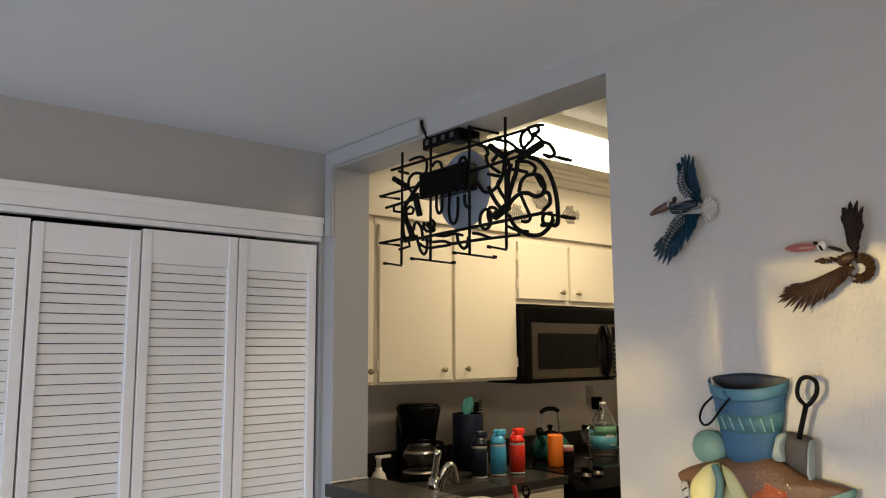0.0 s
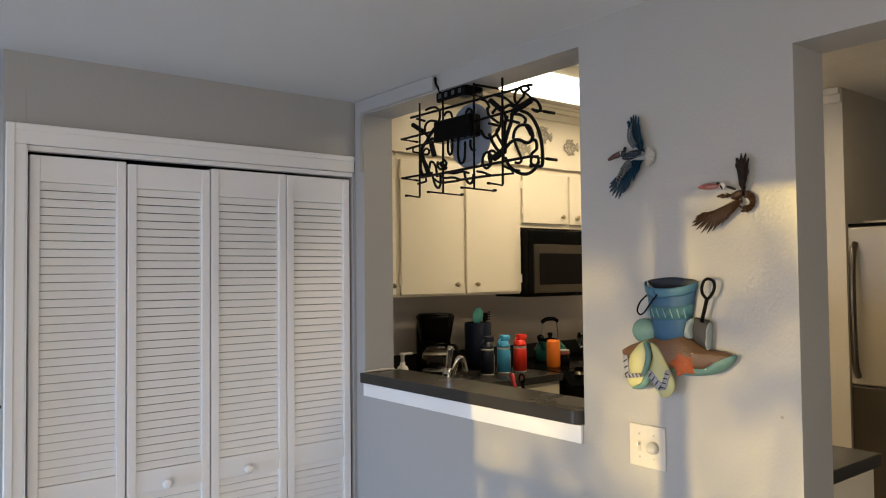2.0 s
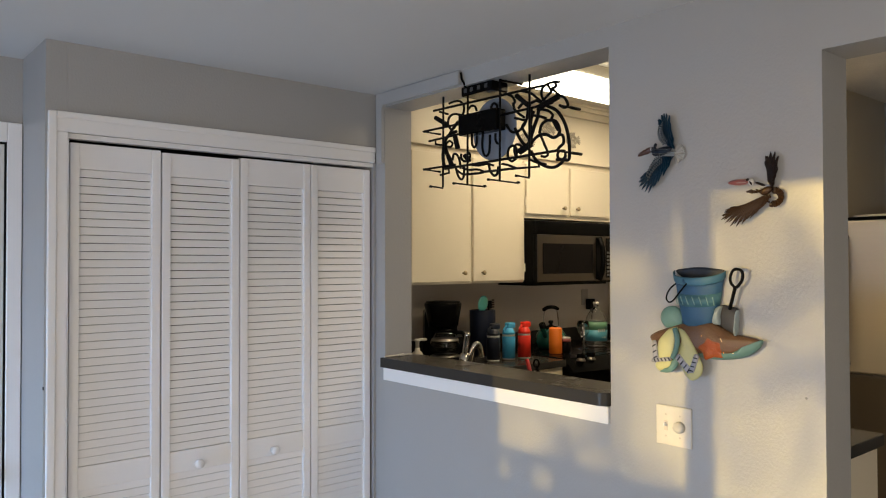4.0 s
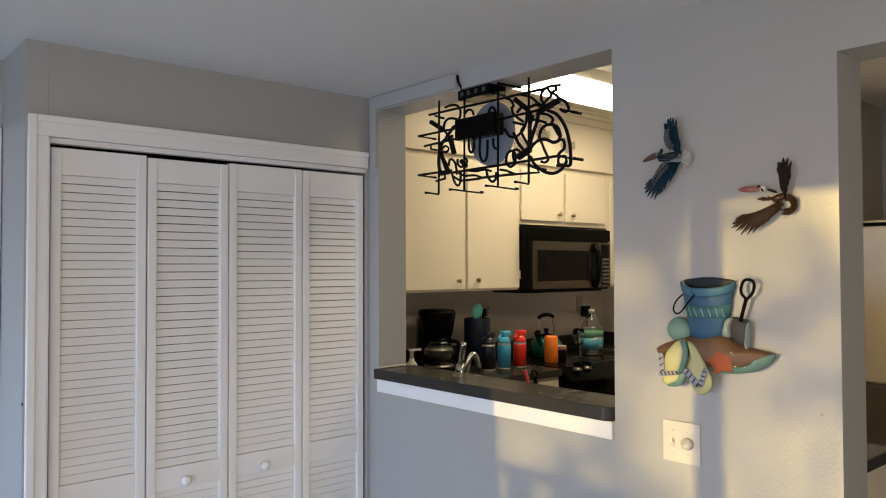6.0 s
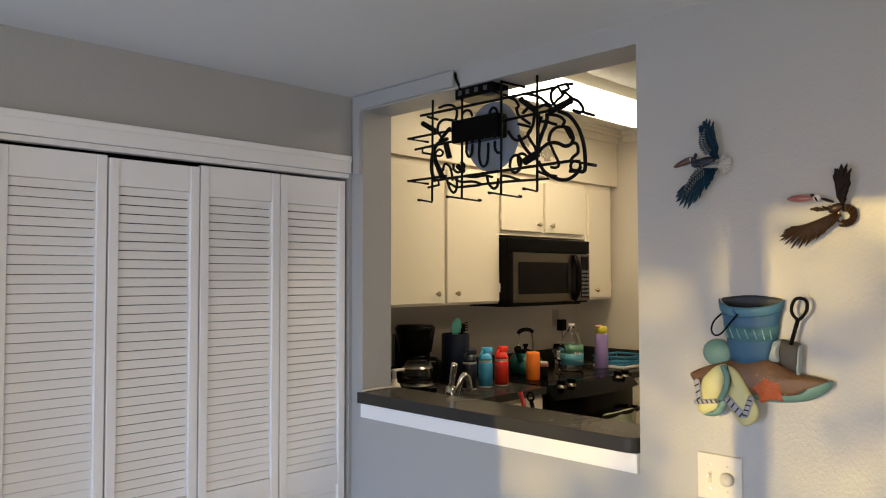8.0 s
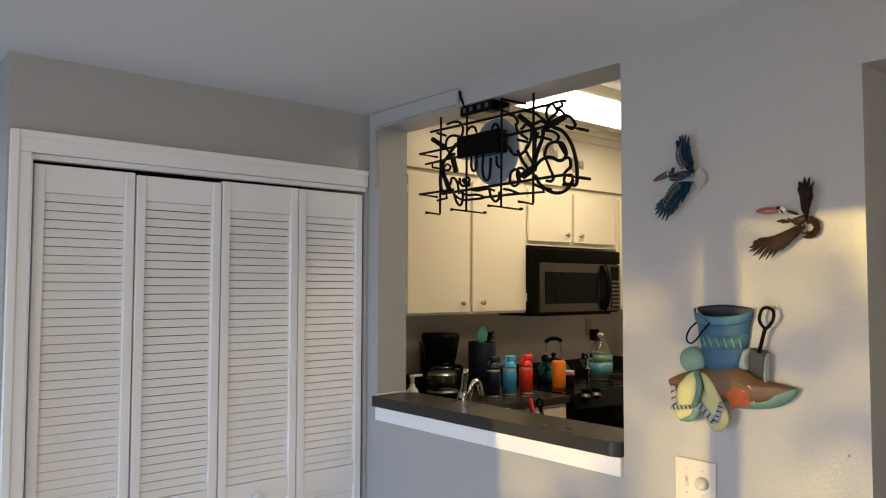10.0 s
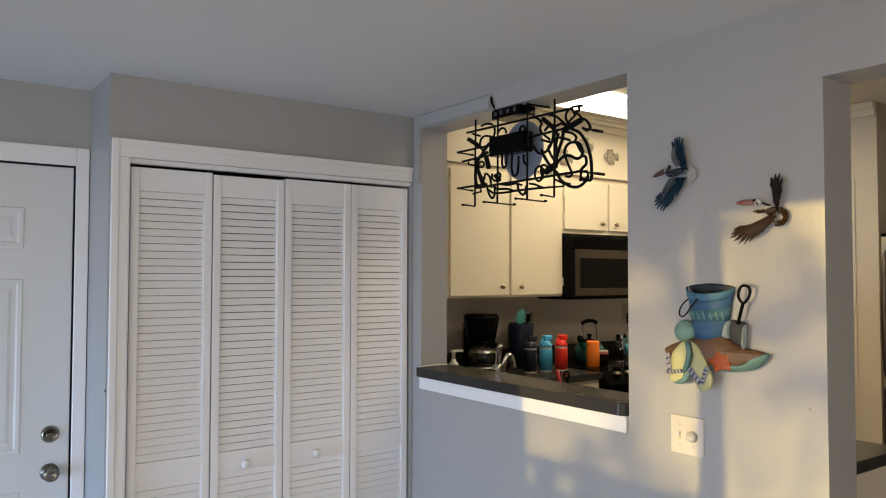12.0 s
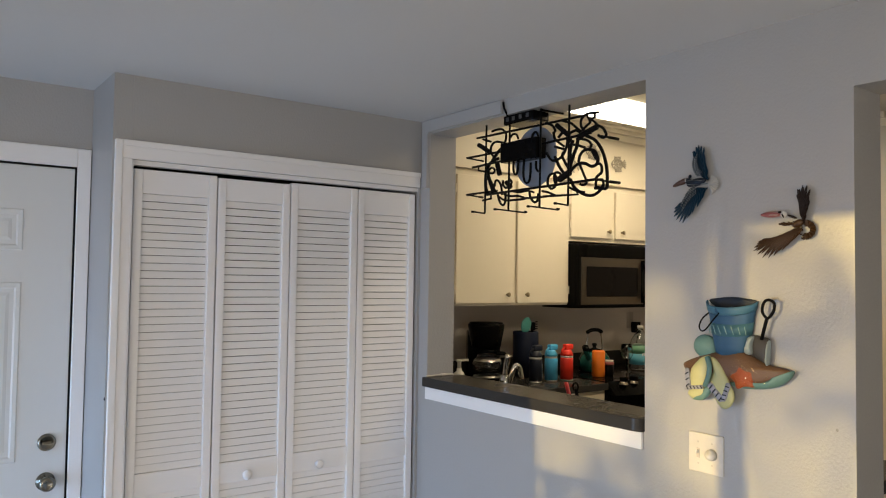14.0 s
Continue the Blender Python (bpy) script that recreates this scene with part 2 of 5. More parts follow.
structure("wall_kitchen_back", box(KX2, KEAST + 0.1, KBACK, KBACK + 0.1, 0, KCEIL), BACKSPLASH, "taupe kitchen wall behind the worktop")
structure("wall_kitchen_east", box(KEAST, KEAST + 0.85, 1.43, KBACK, 0, KCEIL), CREAM, "cream kitchen wall beside the fridge")
structure("wall_fridge_niche", box(KEAST + 0.75, KEAST + 0.85, -1.4, 1.43, 0, KCEIL), WALL, "grey kitchen wall behind the fridge")
structure("wall_kitchen_south", box(KX2, KEAST + 0.85, -1.5, -1.4, 0, KCEIL), WALL, "grey kitchen wall")

# sliding glass door: frame with one meeting stile
slider = tagged(new("door_1"), "white framed sliding glass door to a balcony", "door", kind="structure")
for y0, y1, z0, z1 in ((WY0, WY0 + 0.05, 0, WZ), (WY1 - 0.05, WY1, 0, WZ), (WYM - 0.039, WYM + 0.039, 0, WZ)):
    part("stile", box(WX - 0.10, WX - 0.05, y0, y1, z0, z1, 0.004), TRIM, slider)
for z0, z1 in ((0, 0.08), (WZ - 0.045, WZ)):
    part("rail", box(WX - 0.098, WX - 0.052, WY0, WY1, z0, z1, 0.004), TRIM, slider)
# outside: unseen balcony and trees, added to shape the sun on the wall
structure("ground", box(-60, WX - 0.15, -60, 60, -3.2, -3.0), material("lawn", (0.06, 0.09, 0.03), 0.9, vary=0.3), "lawn far below the balcony")
structure("balcony_floor", box(WX - 1.7, WX - 0.15, -3.2, 6.7, -0.15, -0.02), TRIM, "unseen balcony slab added under the parapet")
PX0, PX1 = WX - 1.7, WX - 1.6
# added sun blocker; its two gaps throw small lit squares on the wall
structure("parapet_wall", boxes((PX0, PX1, -3.2, 6.7, -0.15, 1.085), (PX0, PX1, -3.2, 2.533, 1.085, 1.165), (PX0, PX1, 2.648, 2.743, 1.085, 1.165), (PX0, PX1, 2.803, 6.7, 1.085, 1.165), (PX0, PX1, -3.2, 6.7, 1.165, 1.205)), WALL, "unseen solid balcony parapet added to block low sun, with two small gaps")

# ---------------------------------------------------------------- closet: casing and bifold doors
casing = tagged(new("trim_closet"), "white moulded closet door casing", "casing", kind="structure")
part("side_casing", boxes((-0.024, OPX0, CLY - 0.014, CLY - 0.001, 0, OPZ + 0.0), (-0.024, 0.002, CLY - 0.019, CLY - 0.014, 0, OPZ + 0.0665), bevel=0.003), TRIM, casing)
part("head_casing", boxes((-0.0235, KX - 0.014, CLY - 0.015, CLY - 0.001, OPZ, OPZ + 0.066), (0.002, KX - 0.014, CLY - 0.020, CLY - 0.015, OPZ + 0.044, OPZ + 0.0665), bevel=0.003), TRIM, casing)
part("door_track", boxes((OPX0 + 0.002, OPX1, CLY + 0.004, CLY + 0.040, OPZ - 0.018, OPZ - 0.001)), TRIM, casing)
part("jamb_lining", boxes((OPX0 - 0.0, OPX0 + 0.003, CLY - 0.014, CLY + 0.1, 0, OPZ - 0.015)), TRIM, casing)

DY = 2.268                        # face of the bifold panels
SLAT_PITCH = 0.0283


def slat_mesh(width):
    bm = box(0, width, -0.0026, 0.0026, -0.0133, 0.0133, 0.001, 1)
    bmesh.ops.rotate(bm, verts=bm.verts, cent=(0, 0, 0), matrix=Matrix.Rotation(radians(-16), 3, "X"))
    return mesh_of(bm, "slat", LOUVRE)


def bifold_panel(x0, x1, top, rail, knob_x=None):
    door = thing("bifold_door", (x0, DY, 0.015), "white painted wooden louvred bifold door panel, closed", "door", "bifold closet doors")
    st, dep = 0.031, 0.028
    part("stile", box(x0, x0 + st, DY, DY + dep, 0.015, top, 0.0025), LOUVRE, door)
    part("stile", box(x1 - st, x1, DY, DY + dep, 0.015, top, 0.0025), LOUVRE, door)
    for z0, z1 in ((rail, top), (0.843, 0.921), (0.015, 0.19)):
        part("rail", box(x0 + st, x1 - st, DY + 0.003, DY + dep - 0.003, z0, z1, 0.0015), LOUVRE, door)
    data = slat_mesh(x1 - x0 - 2 * st)
    for lo, hi in ((0.921, rail), (0.19, 0.843)):
        count = round((hi - lo) / SLAT_PITCH)
        for i in range(count):
            s = new("slat", data)
            s.parent, s.matrix_parent_inverse = door, door.matrix_basis.inverted()
            s.matrix_basis = Matrix.Translation((x0 + st, DY + 0.0135, lo + (i + 0.5) * (hi - lo) / count)) @ Matrix.Rotation(radians(random.uniform(-0.7, 0.7)), 4, "X")
    if knob_x is not None:
        part("knob", lathe([(0.009, 0.001), (0.008, 0.012), (0.016, 0.018), (0.018, 0.026), (0.013, 0.033), (0.004, 0.035)], (knob_x, DY + 0.004, 0.868), "Y"), LOUVRE, door, "round white wooden knob", True)
    return door


bifold_panel(0.049, 0.353, 2.015, 1.928)
bifold_panel(0.3585, 0.656, 2.009, 1.924, 0.492)
bifold_panel(0.661, 0.970, 2.016, 1.912, 0.800)
bifold_panel(0.9745, 1.2675, 2.015, 1.911)

# ---------------------------------------------------------------- front door
fd = tagged(new("door_2"), "pale painted six-panel front door, closed", "door", kind="structure")
part("leaf", box(FDX0, FDX1 - 0.004, FDY + 0.012, FDY + 0.057, 0.01, FDZ - 0.005, 0.002), FRONT, fd)


def moulded_panel(x0, x1, z0, z1):
    """A raised field inside a sunk moulding."""
    bm = bmesh.new()
    y = FDY + 0.012
    rows = ((0.0, 0.0005), (0.005, -0.0035), (0.018, -0.0030), (0.026, 0.0008), (0.034, 0.0008), (0.050, -0.0022))
    rings = []
    for off, d in rows:
        rings.append([bm.verts.new((a, y + d, b)) for a, b in ((x0 + off, z0 + off), (x1 - off, z0 + off), (x1 - off, z1 - off), (x0 + off, z1 - off))])
    for a, b in zip(rings, rings[1:]):
        for i in range(4):
            bm.faces.new((a[i], a[(i + 1) % 4], b[(i + 1) % 4], b[i]))
    bm.faces.new(rings[-1])
    bmesh.ops.recalc_face_normals(bm, faces=bm.faces)
    return bm


for a, b in ((-0.482, -0.252), (-0.815, -0.585)):
    for z0, z1 in ((1.716, 1.872), (0.94, 1.60), (0.20, 0.80)):
        part("panel", moulded_panel(a, b, z0, z1), FRONT, fd)
part("deadbolt", lathe([(0.032, 0.0), (0.032, 0.006), (0.027, 0.012), (0.024, 0.013), (0.022, 0.010)], (-0.152, FDY + 0.012, 1.003), "Y"), NICKEL, fd, "round nickel deadbolt", True)
part("thumb_turn", box(-0.168, -0.136, FDY - 0.010, FDY + 0.000, 0.997, 1.009, 0.003), NICKEL, fd)
part("door_knob", lathe([(0.033, 0.0), (0.033, 0.006), (0.016, 0.012), (0.014, 0.03), (0.026, 0.038), (0.028, 0.052), (0.022, 0.060), (0.014, 0.061), (0.012, 0.057)], (-0.152, FDY + 0.012, 0.859), "Y"), NICKEL, fd, "round nickel door knob", True)
fcas = tagged(new("trim_front_door"), "white front door casing", "casing", kind="structure")
part("side_casing", box(FDX1 + 0.0005, -0.033, FDY - 0.014, FDY - 0.001, 0, FDZ + 0.072, 0.003), TRIM, fcas)
part("head_casing", box(FDX0 - 0.06, FDX1 + 0.0005, FDY - 0.0145, FDY - 0.001, FDZ + 0.001, FDZ + 0.072, 0.003), TRIM, fcas)
part("gasket", boxes((FDX1 - 0.004, FDX1 + 0.019, FDY + 0.03, FDY + 0.05, 0, FDZ + 0.018), (FDX0, FDX1, FDY + 0.031, FDY + 0.05, FDZ - 0.005, FDZ + 0.018)), DARK, fcas)

# ---------------------------------------------------------------- bar top, apron, cable raceway
bar = thing("bar_top", (KX, 1.6, BAR - 0.042), "charcoal laminate bar top with rounded corner in the pass-through", "bar top")


def rounded_slab(x0, x1, y0, y1, z0, z1, r):
    """A slab whose near right corner (x0, y0) is rounded."""
    bm = bmesh.new()
    pts = [(x1, y0), (x1, y1), (x0, y1)] + [(x0 + r - r * math.cos(a), y0 + r - r * math.sin(a)) for a in (k * math.pi / 16 for k in range(9))]
    bot = [bm.verts.new((x, y, z0)) for x, y in pts]
    top = [bm.verts.new((x, y, z1)) for x, y in pts]
    bm.faces.new(bot)
    bm.faces.new(top[::-1])
    for i in range(len(pts)):
        bm.faces.new((bot[i], bot[(i + 1) % len(pts)], top[(i + 1) % len(pts)], top[i]))
    bmesh.ops.recalc_face_normals(bm, faces=bm.faces)
    edges = [e for e in bm.edges if abs(e.verts[0].co.z - e.verts[1].co.z) < 1e-6]
    bmesh.ops.bevel(bm, geom=edges, offset=0.0015, segments=1, affect="EDGES")
    return bm


part("slab", rounded_slab(KX - 0.024, KX2 + 0.030, PASS_Y0 + 0.002, PASS_Y1 - 0.002, BAR - 0.0415, BAR, 0.035), LAMINATE, bar)
part("slab_return", box(KX - 0.024, KX - 0.001, PASS_Y1 - 0.003, PASS_Y1 + 0.003, BAR - 0.041, BAR - 0.001), LAMINATE, bar)
tagged(part("trim_bar", box(KX - 0.012, KX - 0.001, PASS_Y0 + 0.004, PASS_Y1 - 0.002, 1.104, BAR - 0.043, 0.002), TRIM), "white painted apron under the bar top", "apron", kind="structure")
race = thing("cable_raceway", (KX, 2.19, 2.07), "grey painted cable cover along the wall corner", "cable cover")


def raceway():
    """A flat L-shaped cover with a rounded inner corner."""
    y0, y1, y2, z0, z1, z2, r = 1.688, PASS_Y1 + 0.003, CLY - 0.022, 2.040, 2.289, CEIL - 0.004, 0.022
    pts = [(y0, z2), (y0, z1)] + [(y1 - r + r * math.sin(a), z1 - r + r * math.cos(a)) for a in (k * math.pi / 12 for k in range(7))] + [(y1, z0), (y2, z0), (y2, z2)]
    bm = bmesh.new()
    front = [bm.verts.new((KX - 0.016, y, z)) for y, z in pts]
    back = [bm.verts.new((KX - 0.001, y, z)) for y, z in pts]
    bm.faces.new(front)
    for i in range(len(pts)):
        bm.faces.new((front[i], front[(i + 1) % len(pts)], back[(i + 1) % len(pts)], back[i]))
    bmesh.ops.recalc_face_normals(bm, faces=bm.faces)
    bmesh.ops.bevel(bm, geom=[e for e in bm.edges if all(v in front for v in e.verts)], offset=0.003, segments=2, affect="EDGES")
    return bm


part("cover", raceway(), WALL, race)

# ---------------------------------------------------------------- kitchen cabinets
CABY = 2.795                      # face of the wall cabinets' bodies


def wall_cabinet(x0, x1, z0, z1, doors, knobs, label):
    cab = thing("wall_cabinet", (x0, CABY, z0), label, "cabinet", "kitchen wall cabinets")
    part("body", box(x0, x1, CABY, KBACK - 0.002, z0, z1, 0.002), CABINET, cab)
    for (a, b, za, zb), (kx, kz) in zip(doors, knobs):
        d = part("door", box(a, b, CABY - 0.019, CABY - 0.001, za, zb, 0.004), CABINET, cab)
        part("knob", lathe([(0.006, 0), (0.005, 0.012), (0.013, 0.017), (0.014, 0.024), (0.008, 0.030), (0.003, 0.031)], (kx, CABY - 0.019, kz), "Y", 20), BRASS, d, "small aged brass knob", True)
        hx = a - 0.006 if kx > (a + b) / 2 else b + 0.006
        for hz in (za + 0.08, zb - 0.08):
            part("hinge", tube([(hx, CABY - 0.014, hz - 0.025), (hx, CABY - 0.014, hz + 0.025)], 0.0055, 8), CABINET, d)
    return cab


CB, CT = 1.484, 2.262
wall_cabinet(KX2 + 0.004, 1.872, CB, CT, [(1.455, 1.862, CB + 0.012, 2.225)], [(1.835, 1.548)], "cream painted wall cabinet with one plain door")
wall_cabinet(1.875, 2.787, CB, CT, [(1.895, 2.330, CB + 0.012, 2.225), (2.351, 2.778, CB + 0.012, 2.225)], [(2.268, 1.548), (2.418, 1.548)], "cream painted wall cabinet with two plain doors")
wall_cabinet(2.790, 3.668, 1.885, CT, [(2.802, 3.195, 1.912, 2.225), (3.222, 3.632, 1.912, 2.225)], [(3.142, 1.958), (3.276, 1.958)], "cream painted short cabinet over the microwave")
wall_cabinet(3.671, 3.985, CB, CT, [(3.695, 3.955, CB + 0.012, 2.225)], [(3.765, 1.548)], "cream painted narrow wall cabinet")
structure("soffit_wall", boxes((KX2, KEAST, CABY - 0.028, KBACK - 0.001, CT + 0.001, KCEIL - 0.001)), CABINET, "cream boxed soffit above the cabinets")
crown = boxes((KX2, KEAST, CABY - 0.045, CABY - 0.029, KCEIL - 0.09, KCEIL - 0.001), (KX2, KEAST, CABY - 0.065, CABY - 0.045, KCEIL - 0.045, KCEIL - 0.001), (KX2, KEAST, CABY - 0.085, CABY - 0.065, KCEIL - 0.02, KCEIL - 0.001), bevel=0.004)
structure("crown_molding", crown, CABINET, "cream crown moulding")

# worktops and base cabinets
CF = 2.405
worktop = thing("worktop", (2.1, CF, CTOP - 0.04), "charcoal laminate worktop running round the kitchen corner", "worktop")
part("top", boxes((KX2 + 0.002, 2.734, CF, KBACK - 0.002, CTOP - 0.04, CTOP), (KX2 + 0.002, 2.07, 0.49, CF, CTOP - 0.04, CTOP), bevel=0.003), LAMINATE, worktop)
part("upstand", boxes((KX2 + 0.004, 2.734, KBACK - 0.022, KBACK - 0.003, CTOP, CTOP + 0.095), bevel=0.002), LAMINATE, worktop)
worktop2 = thing("worktop", (3.8, CF, CTOP - 0.04), "short charcoal worktop beside the range", "worktop")
part("top", box(3.598, KEAST - 0.002, CF, KBACK - 0.002, CTOP - 0.04, CTOP, 0.003), LAMINATE, worktop2)
part("upstand", boxes((2.738, KEAST - 0.004, KBACK - 0.022, KBACK - 0.003, CTOP, CTOP + 0.095), (KEAST - 0.024, KEAST - 0.003, CF, KBACK - 0.022, CTOP, CTOP + 0.095), bevel=0.002), LAMINATE, worktop2)


def base_cabinet(x0, x1, y0, y1, face, label):
    cab = thing("base_cabinet", (x0, y0, KFLOOR), label, "cabinet", "kitchen base cabinets")
    part("body", box(x0, x1, y0, y1, KFLOOR, CTOP - 0.041, 0.002), CABINET, cab)
    if face == "y":
        part("drawer_front", box(x0 + 0.02, x1 - 0.02, y0 - 0.018, y0 - 0.001, CTOP - 0.19, CTOP - 0.06, 0.004), CABINET, cab)
        d = part("door", box(x0 + 0.02, x1 - 0.02, y0 - 0.018, y0 - 0.001, KFLOOR + 0.1, CTOP - 0.21, 0.004), CABINET, cab)
        part("knob", lathe([(0.006, 0), (0.005, 0.012), (0.013, 0.017), (0.008, 0.030)], ((x0 + x1) / 2, y0 - 0.018, CTOP - 0.125), "Y", 20), BRASS, d, "", True)
    return cab


base_cabinet(2.08, 2.733, CF + 0.03, KBACK - 0.003, "y", "cream base cabinet beside the range")
base_cabinet(3.600, KEAST - 0.003, CF + 0.03, KBACK - 0.003, "y", "cream narrow base cabinet beside the range")
base_cabinet(KX2 + 0.003, 2.05, 0.505, CF - 0.2, "x", "cream sink base cabinet with a plain end panel")

# ---------------------------------------------------------------- fluorescent ceiling box
GLOW = glow_material("lit_diffuser", (1.0, 0.92, 0.72), 4.6)


def ceiling_box(cx, cy, half=0.70):
    """A shallow box light under the kitchen ceiling."""
    ob = thing("ceiling_light", (cx, cy, KCEIL), "bright white boxed fluorescent ceiling light", "ceiling light", "kitchen ceiling lights")
    x0, x1, y0, y1, z0, z1 = cx - half, cx + half, cy - 0.17, cy + 0.17, 2.585, KCEIL - 0.001
    part("frame", boxes((x0, x1, y0, y0 + 0.015, z0, z1), (x0, x1, y1 - 0.015, y1, z0, z1), (x0, x0 + 0.015, y0 + 0.015, y1 - 0.015, z0, z1), (x1 - 0.015, x1, y0 + 0.015, y1 - 0.015, z0, z1), bevel=0.002), CABINET, ob, "cream painted box frame")
    part("diffuser", box(x0 - 0.014, x1 + 0.014, y0 - 0.014, y1 + 0.014, 2.568, 2.584, 0.004), GLOW, ob, "glowing white acrylic diffuser")
    return ob


ceiling_box(2.9, 2.2)
ceiling_box(2.05, 0.62, 0.55)

# ---------------------------------------------------------------- neon sign frame hanging in the pass-through
sign = thing("hanging_sign", (1.36, 1.6, 1.91), "unlit neon sign, black tubes on a wire frame", "neon sign")
XF, XT, R1 = 1.318, 1.345, 0.0036


def strokes(name, pts, r=R1, x=XT, smooth=6, label=""):
    return part(name, tube([(x + (p[2] if len(p) > 2 else 0), p[0], p[1]) for p in pts], r * 1.08, 8, smooth=smooth), IRON, sign, label, True)


# upright wires with their stand-off feet
for y, top, f0, f1 in ((1.831, 2.272, 1.256, 1.318), (1.685, 2.300, 1.250, 1.410), (1.508, 2.292, 1.262, 1.416), (1.360, 2.272, 1.255, 1.318)):
    part("upright", tube([(XF, y, 1.908), (XF + 0.004, y, top)], 0.0042, 8), IRON, sign, "", True)
    part("foot", tube([(f0, y, 1.909), (f1, y, 1.905)], 0.0032, 8), IRON, sign, "", True)
    for e in {f0, f1} - {1.318}:
        part("foot_cap", tube([(e - 0.006, y, 1.908), (e + 0.006, y, 1.908)], 0.0046, 8), IRON, sign, "", True)
# hanging bracket under the head of the opening
part("hanger", tube([(XF + 0.004, 1.508, 2.250), (XF + 0.004, 1.508, 2.279), (1.432, 1.500, 2.279)], 0.0042, 8), IRON, sign, "", True)
part("hanger", tube([(XF + 0.002, 1.695, 2.26), (XF + 0.002, 1.695, 2.283)], 0.0042, 8), IRON, sign, "", True)
# cross wires
strokes("cross_wire", [(1.902, 2.228), (1.292, 2.223)], 0.0044, XF + 0.012, 0)
strokes("cross_wire", [(1.932, 2.107), (1.519, 2.119)], 0.0044, XF + 0.012, 0)
strokes("cross_wire", [(1.519, 2.151), (1.261, 2.156)], 0.0044, XF + 0.012, 0)
strokes("cross_wire", [(1.834, 1.984), (1.237, 1.989)], 0.0046, XF + 0.012, 0)
# rods that run front to back, with dark tips
for y, z, a, b in ((1.222, 2.140, 1.335, 1.428), (1.222, 1.984, 1.33, 1.436)):
    part("standoff_rod", tube([(a, y, z), (b, y, z)], 0.0036, 8), IRON, sign, "", True)
    part("rod_tip", tube([(b - 0.05, y, z), (b, y, z)], 0.0054, 8), IRON, sign, "", True)
# left hand letters
strokes("tube", [(1.823, 2.247), (1.791, 2.250), (1.757, 2.245), (1.735, 2.225), (1.735, 2.201), (1.746, 2.185)], 0.0044)
strokes("tube", [(1.882, 2.223), (1.829, 2.205)], 0.0042, smooth=0)
strokes("tube", [(1.758, 2.156), (1.989, 2.156), (1.879, 2.130)], 0.0044, smooth=0)
strokes("tube", [(1.909, 2.113), (1.909, 2.094), (1.864, 2.084)], 0.0040, smooth=0)
strokes("tube", [(1.780, 2.129), (1.826, 2.119), (1.852, 2.093), (1.861, 2.049), (1.858, 2.012), (1.841, 1.985)], 0.0064)
strokes("tube", [(1.843, 2.092), (1.838, 2.057), (1.815, 2.024), (1.798, 1.990)], 0.0048)
strokes("tube", [(1.841, 2.086), (1.823, 2.096), (1.803, 2.085), (1.812, 2.072), (1.835, 2.075)], 0.0040)
strokes("tube", [(1.752, 2.190), (1.794, 2.200), (1.823, 2.190), (1.829, 2.162), (1.809, 2.139)], 0.0046)
strokes("tube", [(1.766, 2.167), (1.791, 2.147), (1.820, 2.126)], 0.0052)
strokes("tube", [(1.803, 2.016), (1.795, 2.040), (1.775, 2.034), (1.761, 2.012), (1.755, 1.978)], 0.0044)
strokes("tube", [(1.783, 1.984), (1.769, 1.951), (1.750, 1.935), (1.736, 1.948), (1.733, 1.984)], 0.0044)
strokes("tube", [(1.750, 2.037), (1.750, 2.019), (1.733, 2.005), (1.709, 2.009), (1.698, 2.026), (1.714, 2.039)], 0.0046)
strokes("tube", [(1.786, 1.997), (1.989, 1.997), (1.879, 1.977)], 0.0042, smooth=0)
strokes("tube", [(1.879, 1.964), (1.823, 1.968), (1.829, 1.991)], 0.0042, smooth=0)
strokes("tube", [(1.772, 1.971), (1.736, 1.954), (1.677, 1.951), (1.621, 1.952), (1.655, 1.965), (1.709, 1.969), (1.742, 1.980)], 0.0042)
strokes("tube", [(1.698, 1.988), (1.650, 1.980), (1.603, 1.981), (1.568, 1.972)], 0.0040)
strokes("tube", [(1.708, 2.205), (1.692, 2.216), (1.670, 2.211), (1.660, 2.192)], 0.0042)
# letters before the disc
strokes("tube", [(1.626, 2.101), (1.629, 2.051), (1.621, 2.021), (1.606, 2.012), (1.593, 2.024), (1.588, 2.054), (1.587, 2.090)], 0.0044)
strokes("tube", [(1.687, 2.099), (1.687, 2.070), (1.676, 2.053), (1.663, 2.063), (1.660, 2.096)], 0.0044)
strokes("tube", [(1.557, 2.092), (1.557, 2.068), (1.547, 2.053), (1.533, 2.051)], 0.0044)
strokes("tube", [(1.579, 2.175), (1.579, 2.195), (1.564, 2.206), (1.549, 2.194), (1.547, 2.169)], 0.0044)
strokes("tube", [(1.593, 1.978), (1.586, 1.953), (1.566, 1.934), (1.548, 1.940), (1.543, 1.966)], 0.0046)
# bottom wires
strokes("tube", [(1.637, 1.953), (1.487, 1.951), (1.336, 1.945), (1.393, 2.024)], 0.0044, smooth=0)
strokes("tube", [(1.523, 1.973), (1.494, 1.967), (1.449, 1.950)], 0.0042, smooth=0)
strokes("tube", [(1.380, 1.974), (1.347, 1.960), (1.305, 1.950)], 0.0042)
# scrolls between the disc and the hub
strokes("tube", [(1.505, 2.232), (1.471, 2.217), (1.455, 2.195), (1.466, 2.186)], 0.0046)
strokes("tube", [(1.464, 2.191), (1.457, 2.166), (1.436, 2.148), (1.408, 2.129)], 0.0046)
strokes("tube", [(1.438, 2.167), (1.410, 2.183), (1.378, 2.176), (1.349, 2.180), (1.327, 2.169)], 0.0050)
